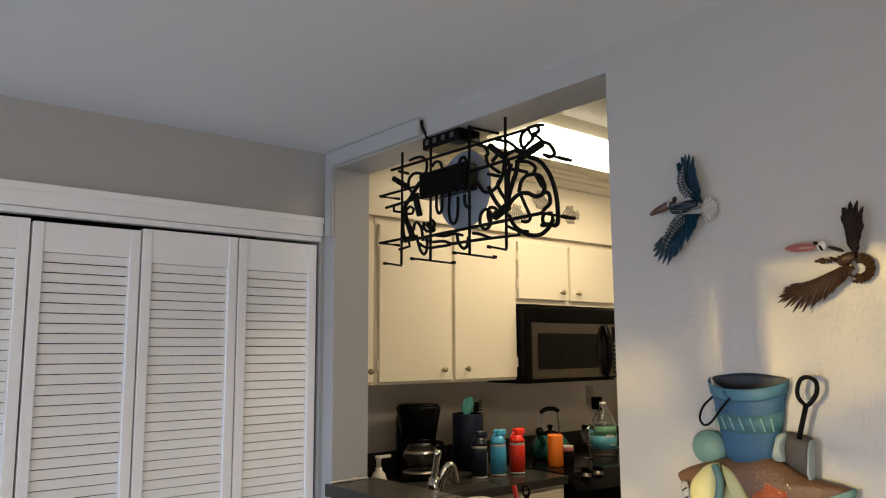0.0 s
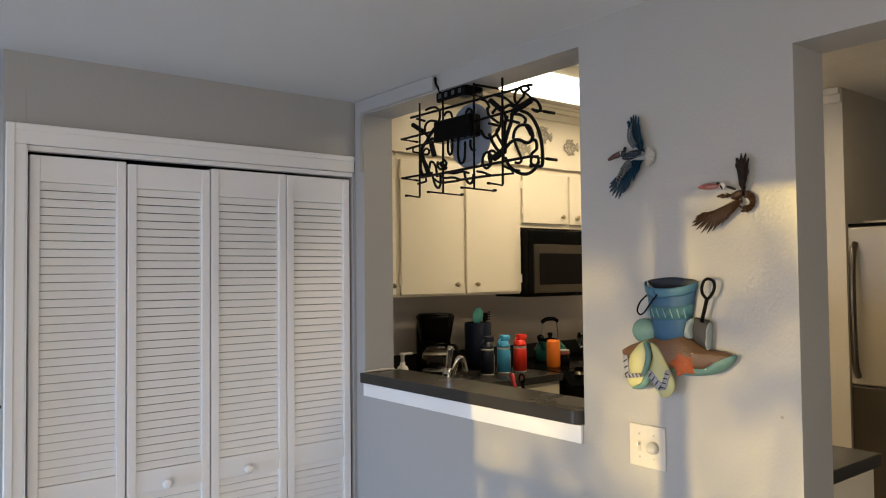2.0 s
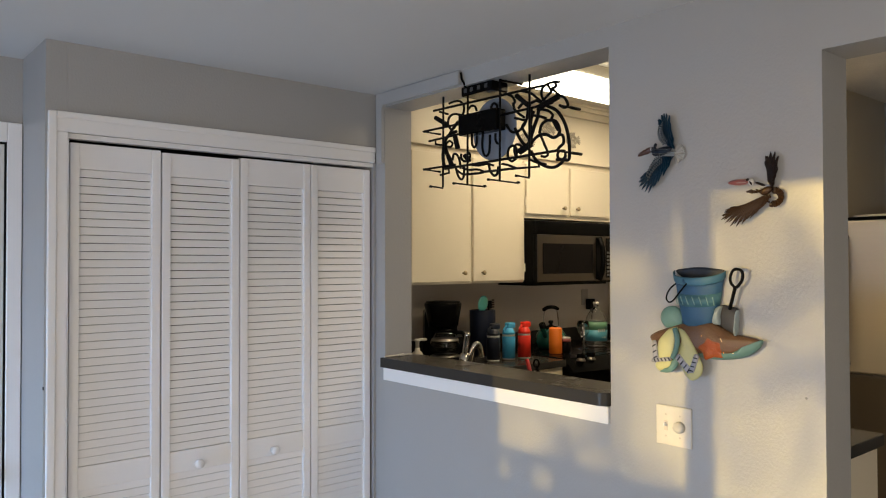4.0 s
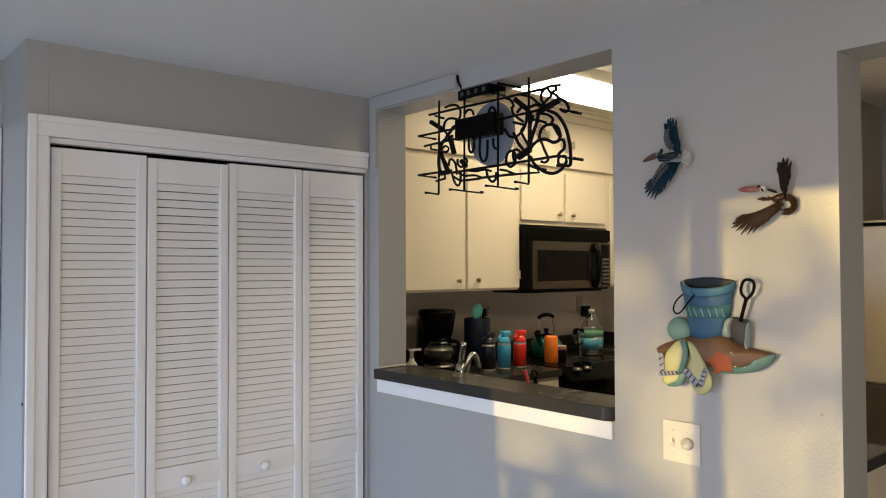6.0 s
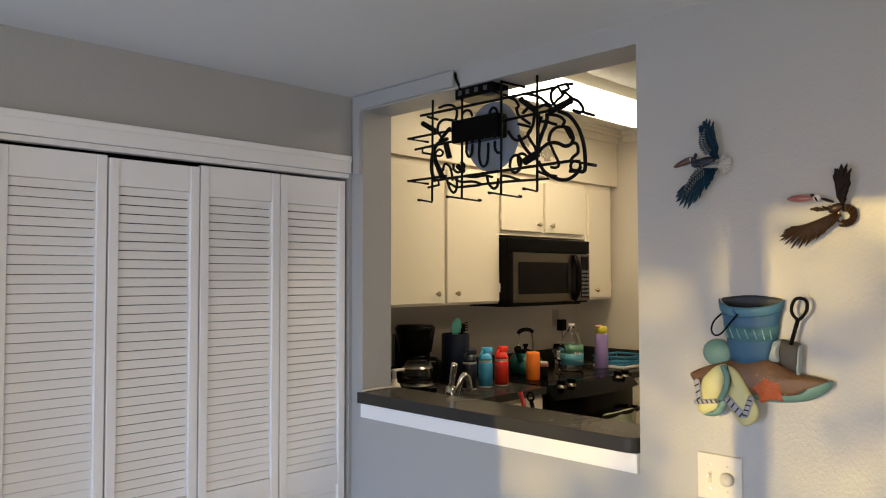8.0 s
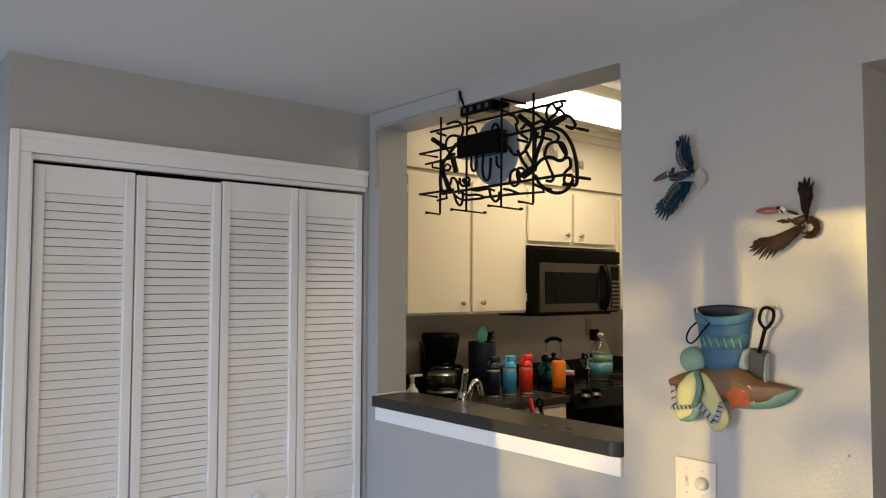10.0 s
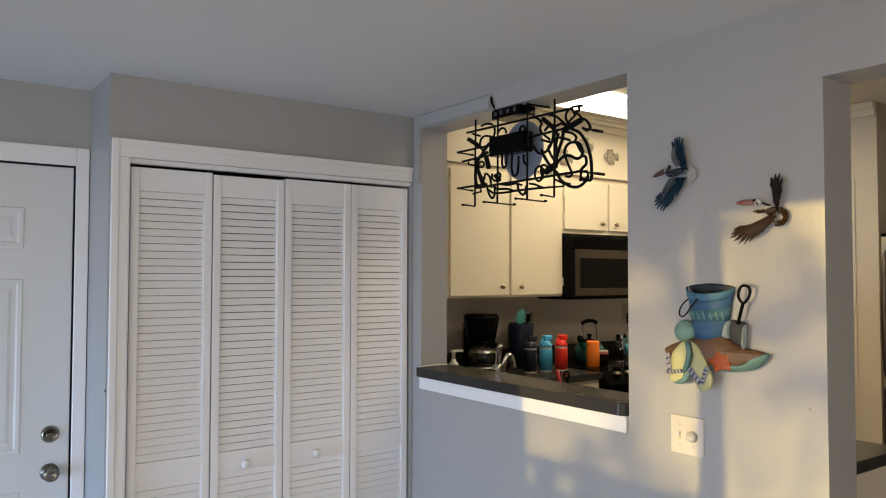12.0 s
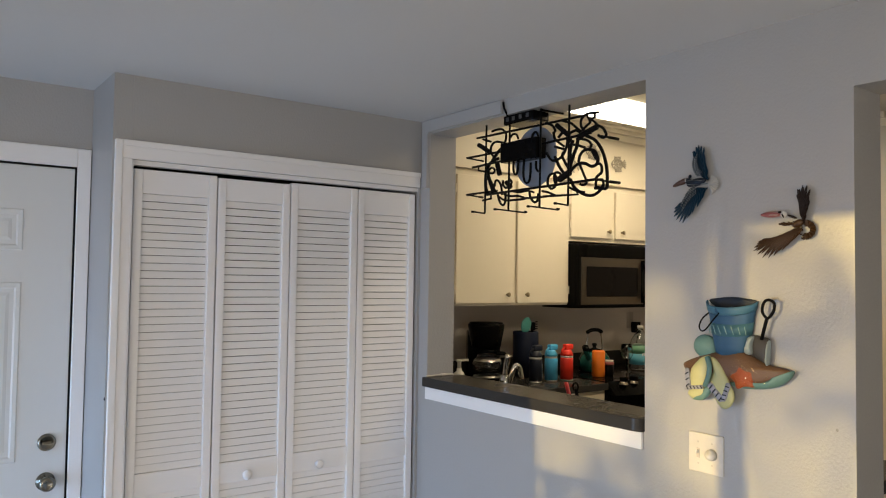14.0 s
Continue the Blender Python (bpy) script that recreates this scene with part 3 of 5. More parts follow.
strokes("tube", [(1.426, 2.229), (1.376, 2.211), (1.345, 2.188), (1.323, 2.172)], 0.0044)
strokes("tube", [(1.390, 2.156), (1.397, 2.122), (1.418, 2.094), (1.448, 2.082), (1.477, 2.089), (1.500, 2.117)], 0.0048)
strokes("tube", [(1.457, 2.135), (1.408, 2.119)], 0.0044, smooth=0)
strokes("tube", [(1.406, 2.111), (1.418, 2.096), (1.404, 2.071), (1.386, 2.045), (1.389, 2.020)], 0.0048)
strokes("tube", [(1.455, 2.097), (1.434, 2.060), (1.409, 2.031), (1.389, 2.013)], 0.0058)
strokes("tube", [(1.384, 2.019), (1.373, 2.059), (1.377, 2.109), (1.363, 2.146)], 0.0056)
strokes("tube", [(1.379, 2.048), (1.359, 2.092), (1.345, 2.118), (1.339, 2.144)], 0.0060)
strokes("tube", [(1.374, 2.159), (1.368, 2.133), (1.345, 2.126), (1.304, 2.111)], 0.0046)
strokes("tube", [(1.451, 1.985), (1.473, 1.978), (1.492, 1.996), (1.487, 2.025), (1.465, 2.034), (1.446, 2.017), (1.449, 1.992)], 0.0046)
strokes("tube", [(1.447, 1.986), (1.458, 2.013), (1.453, 2.035), (1.430, 2.032), (1.409, 2.008)], 0.0046)
# right hand scroll with the great arc
strokes("tube", [(1.389, 2.016), (1.364, 2.042), (1.335, 2.056), (1.304, 2.054), (1.273, 2.040), (1.249, 2.044), (1.241, 2.062)], 0.0056)
strokes("tube", [(1.241, 2.062), (1.253, 2.088), (1.272, 2.099), (1.304, 2.102), (1.326, 2.089), (1.335, 2.062)], 0.0050)
strokes("tube", [(1.249, 2.046), (1.229, 2.041), (1.225, 2.015), (1.244, 2.002), (1.254, 1.991)], 0.0050)
strokes("tube", [(1.330, 2.056), (1.313, 2.022), (1.296, 1.988), (1.307, 1.977), (1.327, 1.981)], 0.0044)
strokes("tube", [(1.297, 2.152), (1.255, 2.130), (1.222, 2.087), (1.204, 2.036), (1.199, 1.988), (1.203, 1.956), (1.230, 1.959), (1.256, 1.961)], 0.0056)
strokes("tube", [(1.219, 1.987), (1.244, 1.989), (1.252, 1.977), (1.246, 1.964), (1.221, 1.961), (1.217, 1.980)], 0.0044)
strokes("tube", [(1.375, 2.004), (1.353, 1.971), (1.310, 1.944), (1.267, 1.936), (1.234, 1.949), (1.215, 1.971)], 0.0054)
strokes("tube", [(1.345, 2.149), (1.299, 2.138), (1.274, 2.119), (1.280, 2.106)], 0.0046)
strokes("tube", [(1.246, 2.182), (1.221, 2.169), (1.205, 2.143), (1.220, 2.135), (1.242, 2.147)], 0.0048)
strokes("tube", [(1.306, 2.171), (1.323, 2.190), (1.323, 2.215), (1.301, 2.229), (1.275, 2.231), (1.241, 2.227)], 0.0044)
strokes("tube", [(1.262, 2.227), (1.258, 2.214), (1.282, 2.209), (1.280, 2.198), (1.297, 2.189), (1.319, 2.175)], 0.0044)
strokes("tube", [(1.296, 2.228), (1.286, 2.212), (1.265, 2.201), (1.246, 2.184)], 0.0042)
# black end sleeves of the tubes
for y0, z0, y1, z1, r in ((1.906, 2.202, 1.840, 2.166, 0.0095), (1.843, 2.064, 1.803, 1.986, 0.0085), (1.786, 2.110, 1.769, 2.061, 0.0105), (1.728, 2.027, 1.701, 2.004, 0.0095), (1.445, 2.214, 1.383, 2.166, 0.0095),
                          (1.430, 2.008, 1.377, 2.029, 0.0125), (1.332, 2.154, 1.246, 2.177, 0.0105), (1.266, 2.095, 1.245, 2.062, 0.0075), (1.769, 2.164, 1.809, 2.133, 0.0065)):
    part("sleeve", tube([(XT - 0.002, y0, z0), (XT - 0.002, y0 * 0.9 + y1 * 0.1, z0 * 0.9 + z1 * 0.1), (XT - 0.002, y1, z1)], r, 10), IRON, sign, "", True)
# blue-grey disc, transformer and power supply
disc = lathe([(0.0, -0.002), (0.117, -0.002), (0.119, 0.0), (0.117, 0.002), (0.0, 0.002)], (1.378, 1.597, 2.116), "X", 48)
part("disc", disc, material("blue_grey_acrylic", (0.205, 0.23, 0.275), 0.4, vary=0.05), sign, "round blue-grey plastic disc")
part("transformer", box(1.302, 1.356, 1.512, 1.722, 2.098, 2.178, 0.006), BLACK, sign, "black transformer box")
part("power_supply", box(1.300, 1.385, 1.530, 1.700, 2.246, 2.2825, 0.004), BLACK, sign, "flat black power supply")
for y in (1.56, 1.60, 1.64, 1.675):
    part("sticker", box(1.2985, 1.2995, y - 0.008, y + 0.008, 2.258, 2.274), material("worn_label", (0.045, 0.045, 0.045), 0.5, vary=0.6), sign)
cord = thing("power_cord", (1.30, 1.69, 2.25), "short black power cord from the cable cover to the sign", "cord")
part("wire", tube([(1.285, 1.684, 2.335), (1.282, 1.676, 2.31), (1.292, 1.672, 2.29), (1.31, 1.68, 2.268)], 0.0045, 8, smooth=5), BLACK, cord, "", True)

# ---------------------------------------------------------------- wall sculptures


def on_wall(y, z, d=0.0):
    return Vector((KX - d, y, z))


def feather(bm, a, b, w, d0, d1, mi):
    """A thin ridged feather from a to b (y, z), standing d0 to d1 off the wall."""
    a, b = Vector(a), Vector(b)
    ax = b - a
    nrm = Vector((-ax.y, ax.x)).normalized()
    rows = []
    for s, k in ((0, 0.55), (0.35, 0.95), (0.7, 1.0), (0.9, 0.7), (1.0, 0.12)):
        c, d = a + ax * s, d0 + (d1 - d0) * s
        rows.append([bm.verts.new(on_wall(*(c + nrm * w * k * e), d + (0.0028 if e == 0 else 0))) for e in (-0.5, 0, 0.5)])
    for p, q in zip(rows, rows[1:]):
        for i in (0, 1):
            f = bm.faces.new((p[i], p[i + 1], q[i + 1], q[i]))
            f.material_index = mi


def blob(bm, y, z, d, ry, rz, rd, mi, turn=0.0):
    m = Matrix.Translation(on_wall(y, z, d)) @ Matrix.Rotation(turn, 4, "X") @ Matrix.Diagonal((rd, ry, rz, 1))
    made = bmesh.ops.create_uvsphere(bm, u_segments=14, v_segments=9, radius=1, matrix=m)["verts"]
    for f in {f for v in made for f in v.link_faces}:
        f.material_index = mi


def finish_plates(bm):
    faces = [f for f in bm.faces]
    bmesh.ops.recalc_face_normals(bm, faces=faces)
    bmesh.ops.solidify(bm, geom=faces, thickness=0.0012)
    return bm


BLUE = material("glossy_blue_enamel", (0.002, 0.023, 0.046), 0.42, vary=0.5, spec=0.18)
PALE = material("white_enamel", (0.58, 0.55, 0.49), 0.35, vary=0.15)
TAIL = material("grey_white_enamel", (0.38, 0.37, 0.34), 0.4, vary=0.25)
FLECK = material("pale_blue_grey_enamel", (0.15, 0.17, 0.18), 0.4, vary=0.4)
DARKBLUE = material("blue_black_enamel", (0.012, 0.018, 0.03), 0.45, spec=0.3, vary=0.4)
BEAK = material("brown_enamel", (0.075, 0.032, 0.02), 0.3, vary=0.3)
PINK = material("pink_enamel", (0.30, 0.085, 0.075), 0.35, vary=0.2)
BLUSH = material("pale_blush_enamel", (0.36, 0.22, 0.19), 0.35, vary=0.2)
BROWN = material("bronze_brown_enamel", (0.046, 0.022, 0.008), 0.36, metal=0.25, vary=0.6, spec=0.4)
BRONZE = material("dark_brown_enamel", (0.016, 0.009, 0.007), 0.55, spec=0.2, vary=0.3)

def along(path, s):
    """The point at share s of a polyline of evenly counted points."""
    p = [Vector(q) for q in path]
    k = min(int(s * (len(p) - 1)), len(p) - 2)
    return p[k].lerp(p[k + 1], s * (len(p) - 1) - k)


def plume(bm, arm, tips, n, w, d0, d1, mi):
    """A wing: overlapping feathers from the arm (root to wrist) out to a curved edge, fingered towards the wrist."""
    for k in range(n):
        s = k / (n - 1)
        a, b = along(arm, s), along(tips, s)
        reach = random.uniform(0.84, 1.0) if s < 0.5 else (0.90 if k % 2 else 1.03) + random.uniform(-0.03, 0.02)
        feather(bm, a, a.lerp(b, 0.62), w * 1.25, d0 + 0.003, d1 - 0.004, mi)
        feather(bm, a, a.lerp(b, reach), w * (1 - 0.22 * s), d0 + 0.0015 * (k % 2), d1 + 0.002 * (k % 2), mi)


def scales(bm, arm, tips, rows, columns, d, mi):
    """Small pale-edged covert feathers laid in rows behind the arm of a wing."""
    for k in range(rows):
        s = (k + 0.5) / rows
        a, b = along(arm, s), along(tips, s)
        ax = (b - a).normalized()
        side = Vector((-ax.y, ax.x))
        for c in range(columns):
            p = a + ax * (0.001 + 0.0072 * c) + side * (0.0022 if c % 2 else -0.0008)
            feather(bm, p, p + ax * 0.0074, 0.0060, d, d + 0.001, 2)
            feather(bm, p + ax * 0.0008, p + ax * 0.0068, 0.0034, d + 0.0016, d + 0.0026, mi)


bm = bmesh.new()
arm, tips = [(0.760, 1.937), (0.781, 1.948), (0.795, 1.979), (0.796, 2.004)], [(0.752, 1.947), (0.749, 1.975), (0.753, 2.006), (0.761, 2.027), (0.773, 2.037), (0.784, 2.038), (0.798, 2.021)]
plume(bm, arm, tips, 17, 0.0100, 0.014, 0.034, 0)
scales(bm, [(0.783, 1.944), (0.797, 1.962), (0.802, 1.980), (0.798, 2.002)], [(0.756, 1.960), (0.762, 1.980), (0.770, 1.998), (0.776, 2.020)], 10, 3, 0.034, 4)
arm, tips = [(0.764, 1.912), (0.796, 1.917), (0.817, 1.900), (0.838, 1.878)], [(0.757, 1.902), (0.769, 1.874), (0.790, 1.847), (0.812, 1.824), (0.829, 1.816), (0.843, 1.817), (0.857, 1.824), (0.867, 1.836), (0.864, 1.854)]
plume(bm, arm, tips, 20, 0.0100, 0.014, 0.034, 0)
scales(bm, [(0.792, 1.924), (0.812, 1.912), (0.826, 1.896), (0.842, 1.872)], [(0.778, 1.885), (0.795, 1.870), (0.812, 1.855), (0.832, 1.838)], 10, 4, 0.034, 4)
for k in range(9):                 # pale quills along the back
    u = k / 8
    for c in (-1, 1):
        p = Vector((0.816 - 0.046 * u, 1.932 + 0.006 * c - 0.006 * u))
        feather(bm, p, p + Vector((-0.0055, 0.001 * c - 0.001)), 0.0016, 0.037, 0.038, 4)
for k in range(13):                # fanned tail
    ang = radians(-72 + 144 * k / 12)
    feather(bm, (0.758, 1.922), (0.756 - 0.034 * math.cos(ang), 1.920 + 0.029 * math.sin(ang)), 0.010, 0.012, 0.016 + 0.0015 * (k % 2), 1)
finish_plates(bm)
blob(bm, 0.792, 1.930, 0.027, 0.034, 0.012, 0.010, 2, radians(-8))
blob(bm, 0.763, 1.9235, 0.029, 0.013, 0.0024, 0.005, 4, radians(-4))
blob(bm, 0.818, 1.936, 0.029, 0.010, 0.0085, 0.009, 2, radians(-20))
blob(bm, 0.823, 1.938, 0.031, 0.0038, 0.0085, 0.007, 1, radians(-25))
blob(bm, 0.812, 1.949, 0.030, 0.0042, 0.0065, 0.006, 2, radians(20))
blob(bm, 0.846, 1.9345, 0.029, 0.0300, 0.0072, 0.007, 3, radians(-19))
blob(bm, 0.838, 1.9365, 0.028, 0.0200, 0.0088, 0.006, 3, radians(-19))
bmesh.ops.translate(bm, verts=bm.verts, vec=(0.009, 0, 0))
tagged(part("bird_sculpture", bm, [BLUE, TAIL, DARKBLUE, BEAK, FLECK]), "blue enamelled metal pelican sculpture hung on the wall", "wall sculpture", "bird wall sculptures")

bm = bmesh.new()
plume(bm, [(0.469, 1.797), (0.480, 1.819), (0.482, 1.852)], [(0.463, 1.798), (0.454, 1.817), (0.446, 1.845), (0.442, 1.869), (0.450, 1.887), (0.462, 1.892), (0.478, 1.881)], 15, 0.0095, 0.014, 0.032, 1)
plume(bm, [(0.476, 1.784), (0.496, 1.779), (0.521, 1.769), (0.547, 1.759), (0.566, 1.754)], [(0.478, 1.757), (0.490, 1.746), (0.502, 1.736), (0.514, 1.727), (0.526, 1.719), (0.538, 1.712), (0.552, 1.706), (0.570, 1.704), (0.588, 1.711), (0.602, 1.722), (0.604, 1.731), (0.592, 1.747)], 25, 0.0066, 0.016, 0.031, 0)
for k in range(17):                # round fanned tail
    ang = radians(-112 + 214 * k / 16)
    c, u = math.cos(ang), math.sin(ang)
    feather(bm, (0.465 - 0.010 * c, 1.775 + 0.009 * u), (0.465 - 0.028 * c, 1.775 + 0.027 * u), 0.0085, 0.012 + 0.002 * (k % 2), 0.018 + 0.002 * (k % 2), 0)
for k in range(6):                 # ragged breast plumes
    p = Vector((0.492 + 0.007 * k, 1.793 - 0.0002 * k))
    feather(bm, p + Vector((-0.006, -0.004)), p + Vector((0.004, 0.006 - 0.003 * (k % 2))), 0.0055, 0.020, 0.024, 0)
finish_plates(bm)
blob(bm, 0.481, 1.792, 0.026, 0.017, 0.0100, 0.010, 0, radians(-25))
blob(bm, 0.497, 1.8110, 0.026, 0.015, 0.0034, 0.005, 1, radians(22))
blob(bm, 0.522, 1.8190, 0.024, 0.0085, 0.0095, 0.006, 3)
blob(bm, 0.554, 1.8200, 0.024, 0.0315, 0.0088, 0.006, 5, radians(2))
blob(bm, 0.558, 1.8195, 0.028, 0.0285, 0.0068, 0.006, 2, radians(2))
blob(bm, 0.546, 1.8180, 0.033, 0.0150, 0.0022, 0.003, 5, radians(2))
blob(bm, 0.529, 1.8245, 0.031, 0.0048, 0.0034, 0.003, 1)
blob(bm, 0.521, 1.8150, 0.030, 0.0022, 0.0065, 0.003, 1, radians(-30))
for k in range(4):
    blob(bm, 0.532 - 0.006 * k, 1.7930 - 0.001 * k + 0.002 * (k % 2), 0.024, 0.0046, 0.0028, 0.003, 0, radians(25 * k))
for k in range(5):
    blob(bm, 0.472 + 0.004 * (k % 3), 1.757 + 0.006 * k, 0.022, 0.0035, 0.0022, 0.003, 0 if k % 2 else 4, radians(30 * k))
bmesh.ops.translate(bm, verts=bm.verts, vec=(0.008, 0, 0))
tagged(part("bird_sculpture", bm, [BROWN, BRONZE, PINK, PALE, BRASS, BLUSH]), "brown bronze metal pelican sculpture hung on the wall", "wall sculpture", "bird wall sculptures")

beach = thing("beach_sculpture", (KX, 0.68, 1.28), "painted metal beach wall sculpture with bucket, shovel and flip-flops", "wall sculpture")


def relief(outline, d0, height, steps=4, smooth=5):
    """A pillow-shaped plate with the given (y, z) outline, its back d0 off the wall."""
    n, pts = len(outline), []
    o = [Vector(p) for p in outline]
    for i in range(n):
        p0, p1, p2, p3 = o[i - 1], o[i], o[(i + 1) % n], o[(i + 2) % n]
        for k in range(smooth):
            t = k / smooth
            pts.append(0.5 * (2 * p1 + (p2 - p0) * t + (2 * p0 - 5 * p1 + 4 * p2 - p3) * t * t + (3 * p1 - p0 - 3 * p2 + p3) * t ** 3))
    c = sum(pts, Vector((0, 0))) / len(pts)
    bm = bmesh.new()
    rings = [[bm.verts.new(on_wall(*p, d0)) for p in pts]]
    for s in range(steps):
        k = s / steps
        rings.append([bm.verts.new(on_wall(*p.lerp(c, 0.9 * k ** 1.6), d0 + height * (0.35 + 0.65 * math.sin(k * math.pi / 2)))) for p in pts])
    for a, b in zip(rings, rings[1:]):
        for i in range(len(pts)):
            bm.faces.new((a[i], a[(i + 1) % len(pts)], b[(i + 1) % len(pts)], b[i]))
    bm.faces.new(rings[-1])
    bm.faces.new(rings[0][::-1])
    bmesh.ops.recalc_face_normals(bm, faces=bm.faces)
    return bm


AQUA = material("aqua_metal_paint", (0.115, 0.225, 0.20), 0.5, vary=0.4)
BUCKET = material("bucket_blue_paint", (0.028, 0.095, 0.175), 0.55, vary=0.3)
BAND = material("bucket_band_paint", (0.055, 0.155, 0.185), 0.55, vary=0.3)
RIM = material("bucket_rim_paint", (0.050, 0.150, 0.215), 0.5, vary=0.2)
SAND = material("brown_sand_paint", (0.135, 0.066, 0.028), 0.45, vary=0.3, bump=0.4, scale=210)
LIME = material("lime_paint", (0.47, 0.46, 0.22), 0.45, vary=0.2)
ORANGE = material("orange_glitter", (0.36, 0.066, 0.004), 0.3, vary=0.6, scale=240, bump=0.8)
ZIGZAG = material("pale_green_paint", (0.20, 0.33, 0.29), 0.45, vary=0.2)
EDGE = material("pale_aqua_grey_paint", (0.27, 0.32, 0.31), 0.45, vary=0.25)
STRAP = material("lilac_grey_strap_paint", (0.30, 0.30, 0.33), 0.5, vary=0.2)
BLADE = material("grey_painted_blade", (0.055, 0.05, 0.045), 0.5, spec=0.3, vary=0.2)


def half_bucket(rows, cy=0.681, flat=0.55, seg=20, dip=0.0):
    bm = bmesh.new()
    rings = []
    for r, z in rows:
        rings.append([bm.verts.new((KX - 0.006 - flat * r * math.sin(a), cy + r * math.cos(a), z - dip * math.sin(a))) for a in (math.pi * k / seg for k in range(seg + 1))])
    for a, b in zip(rings, rings[1:]):
        for i in range(seg):
            bm.faces.new((a[i], a[i + 1], b[i + 1], b[i]))
    bmesh.ops.recalc_face_normals(bm, faces=bm.faces)
    bmesh.ops.solidify(bm, geom=bm.faces[:], thickness=0.002)
    return bm


pail = part("bucket", half_bucket([(0.048, 1.425), (0.056, 1.462), (0.064, 1.503), (0.070, 1.540), (0.0755, 1.562)], dip=0.010), BUCKET, beach, "blue painted metal bucket", True)
part("rim", half_bucket([(0.0745, 1.561), (0.0780, 1.564), (0.0795, 1.575), (0.081, 1.583), (0.079, 1.584)], dip=0.020), RIM, pail, "", True)
part("inside", relief([(0.758, 1.582), (0.722, 1.590), (0.681, 1.593), (0.640, 1.590), (0.604, 1.582), (0.640, 1.556), (0.681, 1.550), (0.722, 1.556)], 0.003, 0.004, 2, 3), DARKBLUE, pail, "dark inside of the bucket")
part("band", half_bucket([(0.0627, 1.492), (0.0690, 1.526)], dip=0.010), BAND, pail, "aqua painted band", True)
for k in range(8):
    a = radians(30 + 17 * k)
    part("zigzag", tube([(KX - 0.0095 - 0.0385 * math.sin(a), 0.681 + 0.0665 * math.cos(a), 1.489), (KX - 0.0105 - 0.0395 * math.sin(a - 0.12), 0.681 + 0.070 * math.cos(a - 0.12), 1.512)], 0.0013, 6), ZIGZAG, pail)
part("bail_handle", tube([on_wall(0.696, 1.548, 0.048), on_wall(0.712, 1.528, 0.052), on_wall(0.737, 1.500, 0.050), on_wall(0.756, 1.494, 0.044), on_wall(0.769, 1.506, 0.036), on_wall(0.767, 1.528, 0.024), on_wall(0.752, 1.546, 0.014)], 0.0022, 8, smooth=6), IRON, pail, "thin black bucket handle", True)
part("ear", lathe([(0.008, 0), (0.008, 0.006), (0.005, 0.008)], tuple(on_wall(0.702, 1.556, 0.048)), "X", 14), BUCKET, pail, "", True)
part("ball", (lambda b: (blob(b, 0.765, 1.448, 0.012, 0.039, 0.034, 0.016, 0), b)[1])(bmesh.new()), AQUA, beach, "pale aqua ball", True)
part("sand_mound", relief([(0.834, 1.386), (0.815, 1.403), (0.770, 1.420), (0.715, 1.436), (0.660, 1.447), (0.615, 1.432), (0.571, 1.414), (0.506, 1.402), (0.520, 1.372), (0.575, 1.352), (0.640, 1.350), (0.72, 1.352), (0.80, 1.360)], 0.010, 0.030), SAND, beach, "rough brown sand heap", True)
part("water_edge", relief([(0.690, 1.352), (0.640, 1.358), (0.575, 1.362), (0.525, 1.382), (0.497, 1.404), (0.502, 1.384), (0.540, 1.356), (0.600, 1.343), (0.660, 1.342)], 0.012, 0.026), AQUA, beach, "aqua painted rim", True)
part("shovel_blade", relief([(0.614, 1.486), (0.585, 1.487), (0.563, 1.479), (0.566, 1.445), (0.570, 1.412), (0.613, 1.436)], 0.010, 0.014), BLADE, beach, "grey metal shovel blade", True)
part("blade_edge", relief([(0.634, 1.440), (0.628, 1.468), (0.622, 1.484), (0.606, 1.487), (0.611, 1.462), (0.612, 1.438)], 0.014, 0.020), EDGE, beach)
part("blade_edge", relief([(0.565, 1.476), (0.560, 1.474), (0.561, 1.440), (0.564, 1.410), (0.571, 1.412), (0.567, 1.440)], 0.014, 0.020), EDGE, beach)
part("shovel_handle", tube([on_wall(0.582, 1.480, 0.024), on_wall(0.564, 1.541, 0.026)], 0.0048, 8), IRON, beach, "dark D-shaped shovel handle", True)
part("shovel_grip", tube([on_wall(0.566, 1.540, 0.026), on_wall(0.577, 1.552, 0.026), on_wall(0.578, 1.568, 0.026), on_wall(0.570, 1.585, 0.026), on_wall(0.556, 1.588, 0.026), on_wall(0.544, 1.580, 0.026), on_wall(0.545, 1.560, 0.026), on_wall(0.558, 1.542, 0.026)], 0.0040, 8, closed=True, smooth=3), IRON, beach, "", True)
star_pts = [(0.632 + (0.046 if k % 2 == 0 else 0.030) * math.sin(2 * math.pi * k / 10 + 0.25), 1.374 + (0.037 if k % 2 == 0 else 0.026) * math.cos(2 * math.pi * k / 10 + 0.25)) for k in range(10)]
part("starfish", relief(star_pts, 0.033, 0.007, smooth=3), ORANGE, beach, "glittering orange starfish", True)


bm = bmesh.new()
grit = random.Random(11)
for k in range(46):                # glitter glued on the starfish and the sand
    near = k < 28
    y, z = (grit.gauss(0.624, 0.020), grit.gauss(1.397, 0.009)) if near else (grit.uniform(0.53, 0.66), 1.372 + grit.uniform(-0.008, 0.035))
    flake = 0.0008 + 0.0008 * grit.random()
    bmesh.ops.create_cube(bm, size=1, matrix=Matrix.Translation(on_wall(y, z, 0.0425 if near else 0.0405)) @ Matrix.Rotation(grit.uniform(0, 3), 4, (1, grit.random(), grit.random())) @ Matrix.Diagonal((flake, flake, flake, 1)))
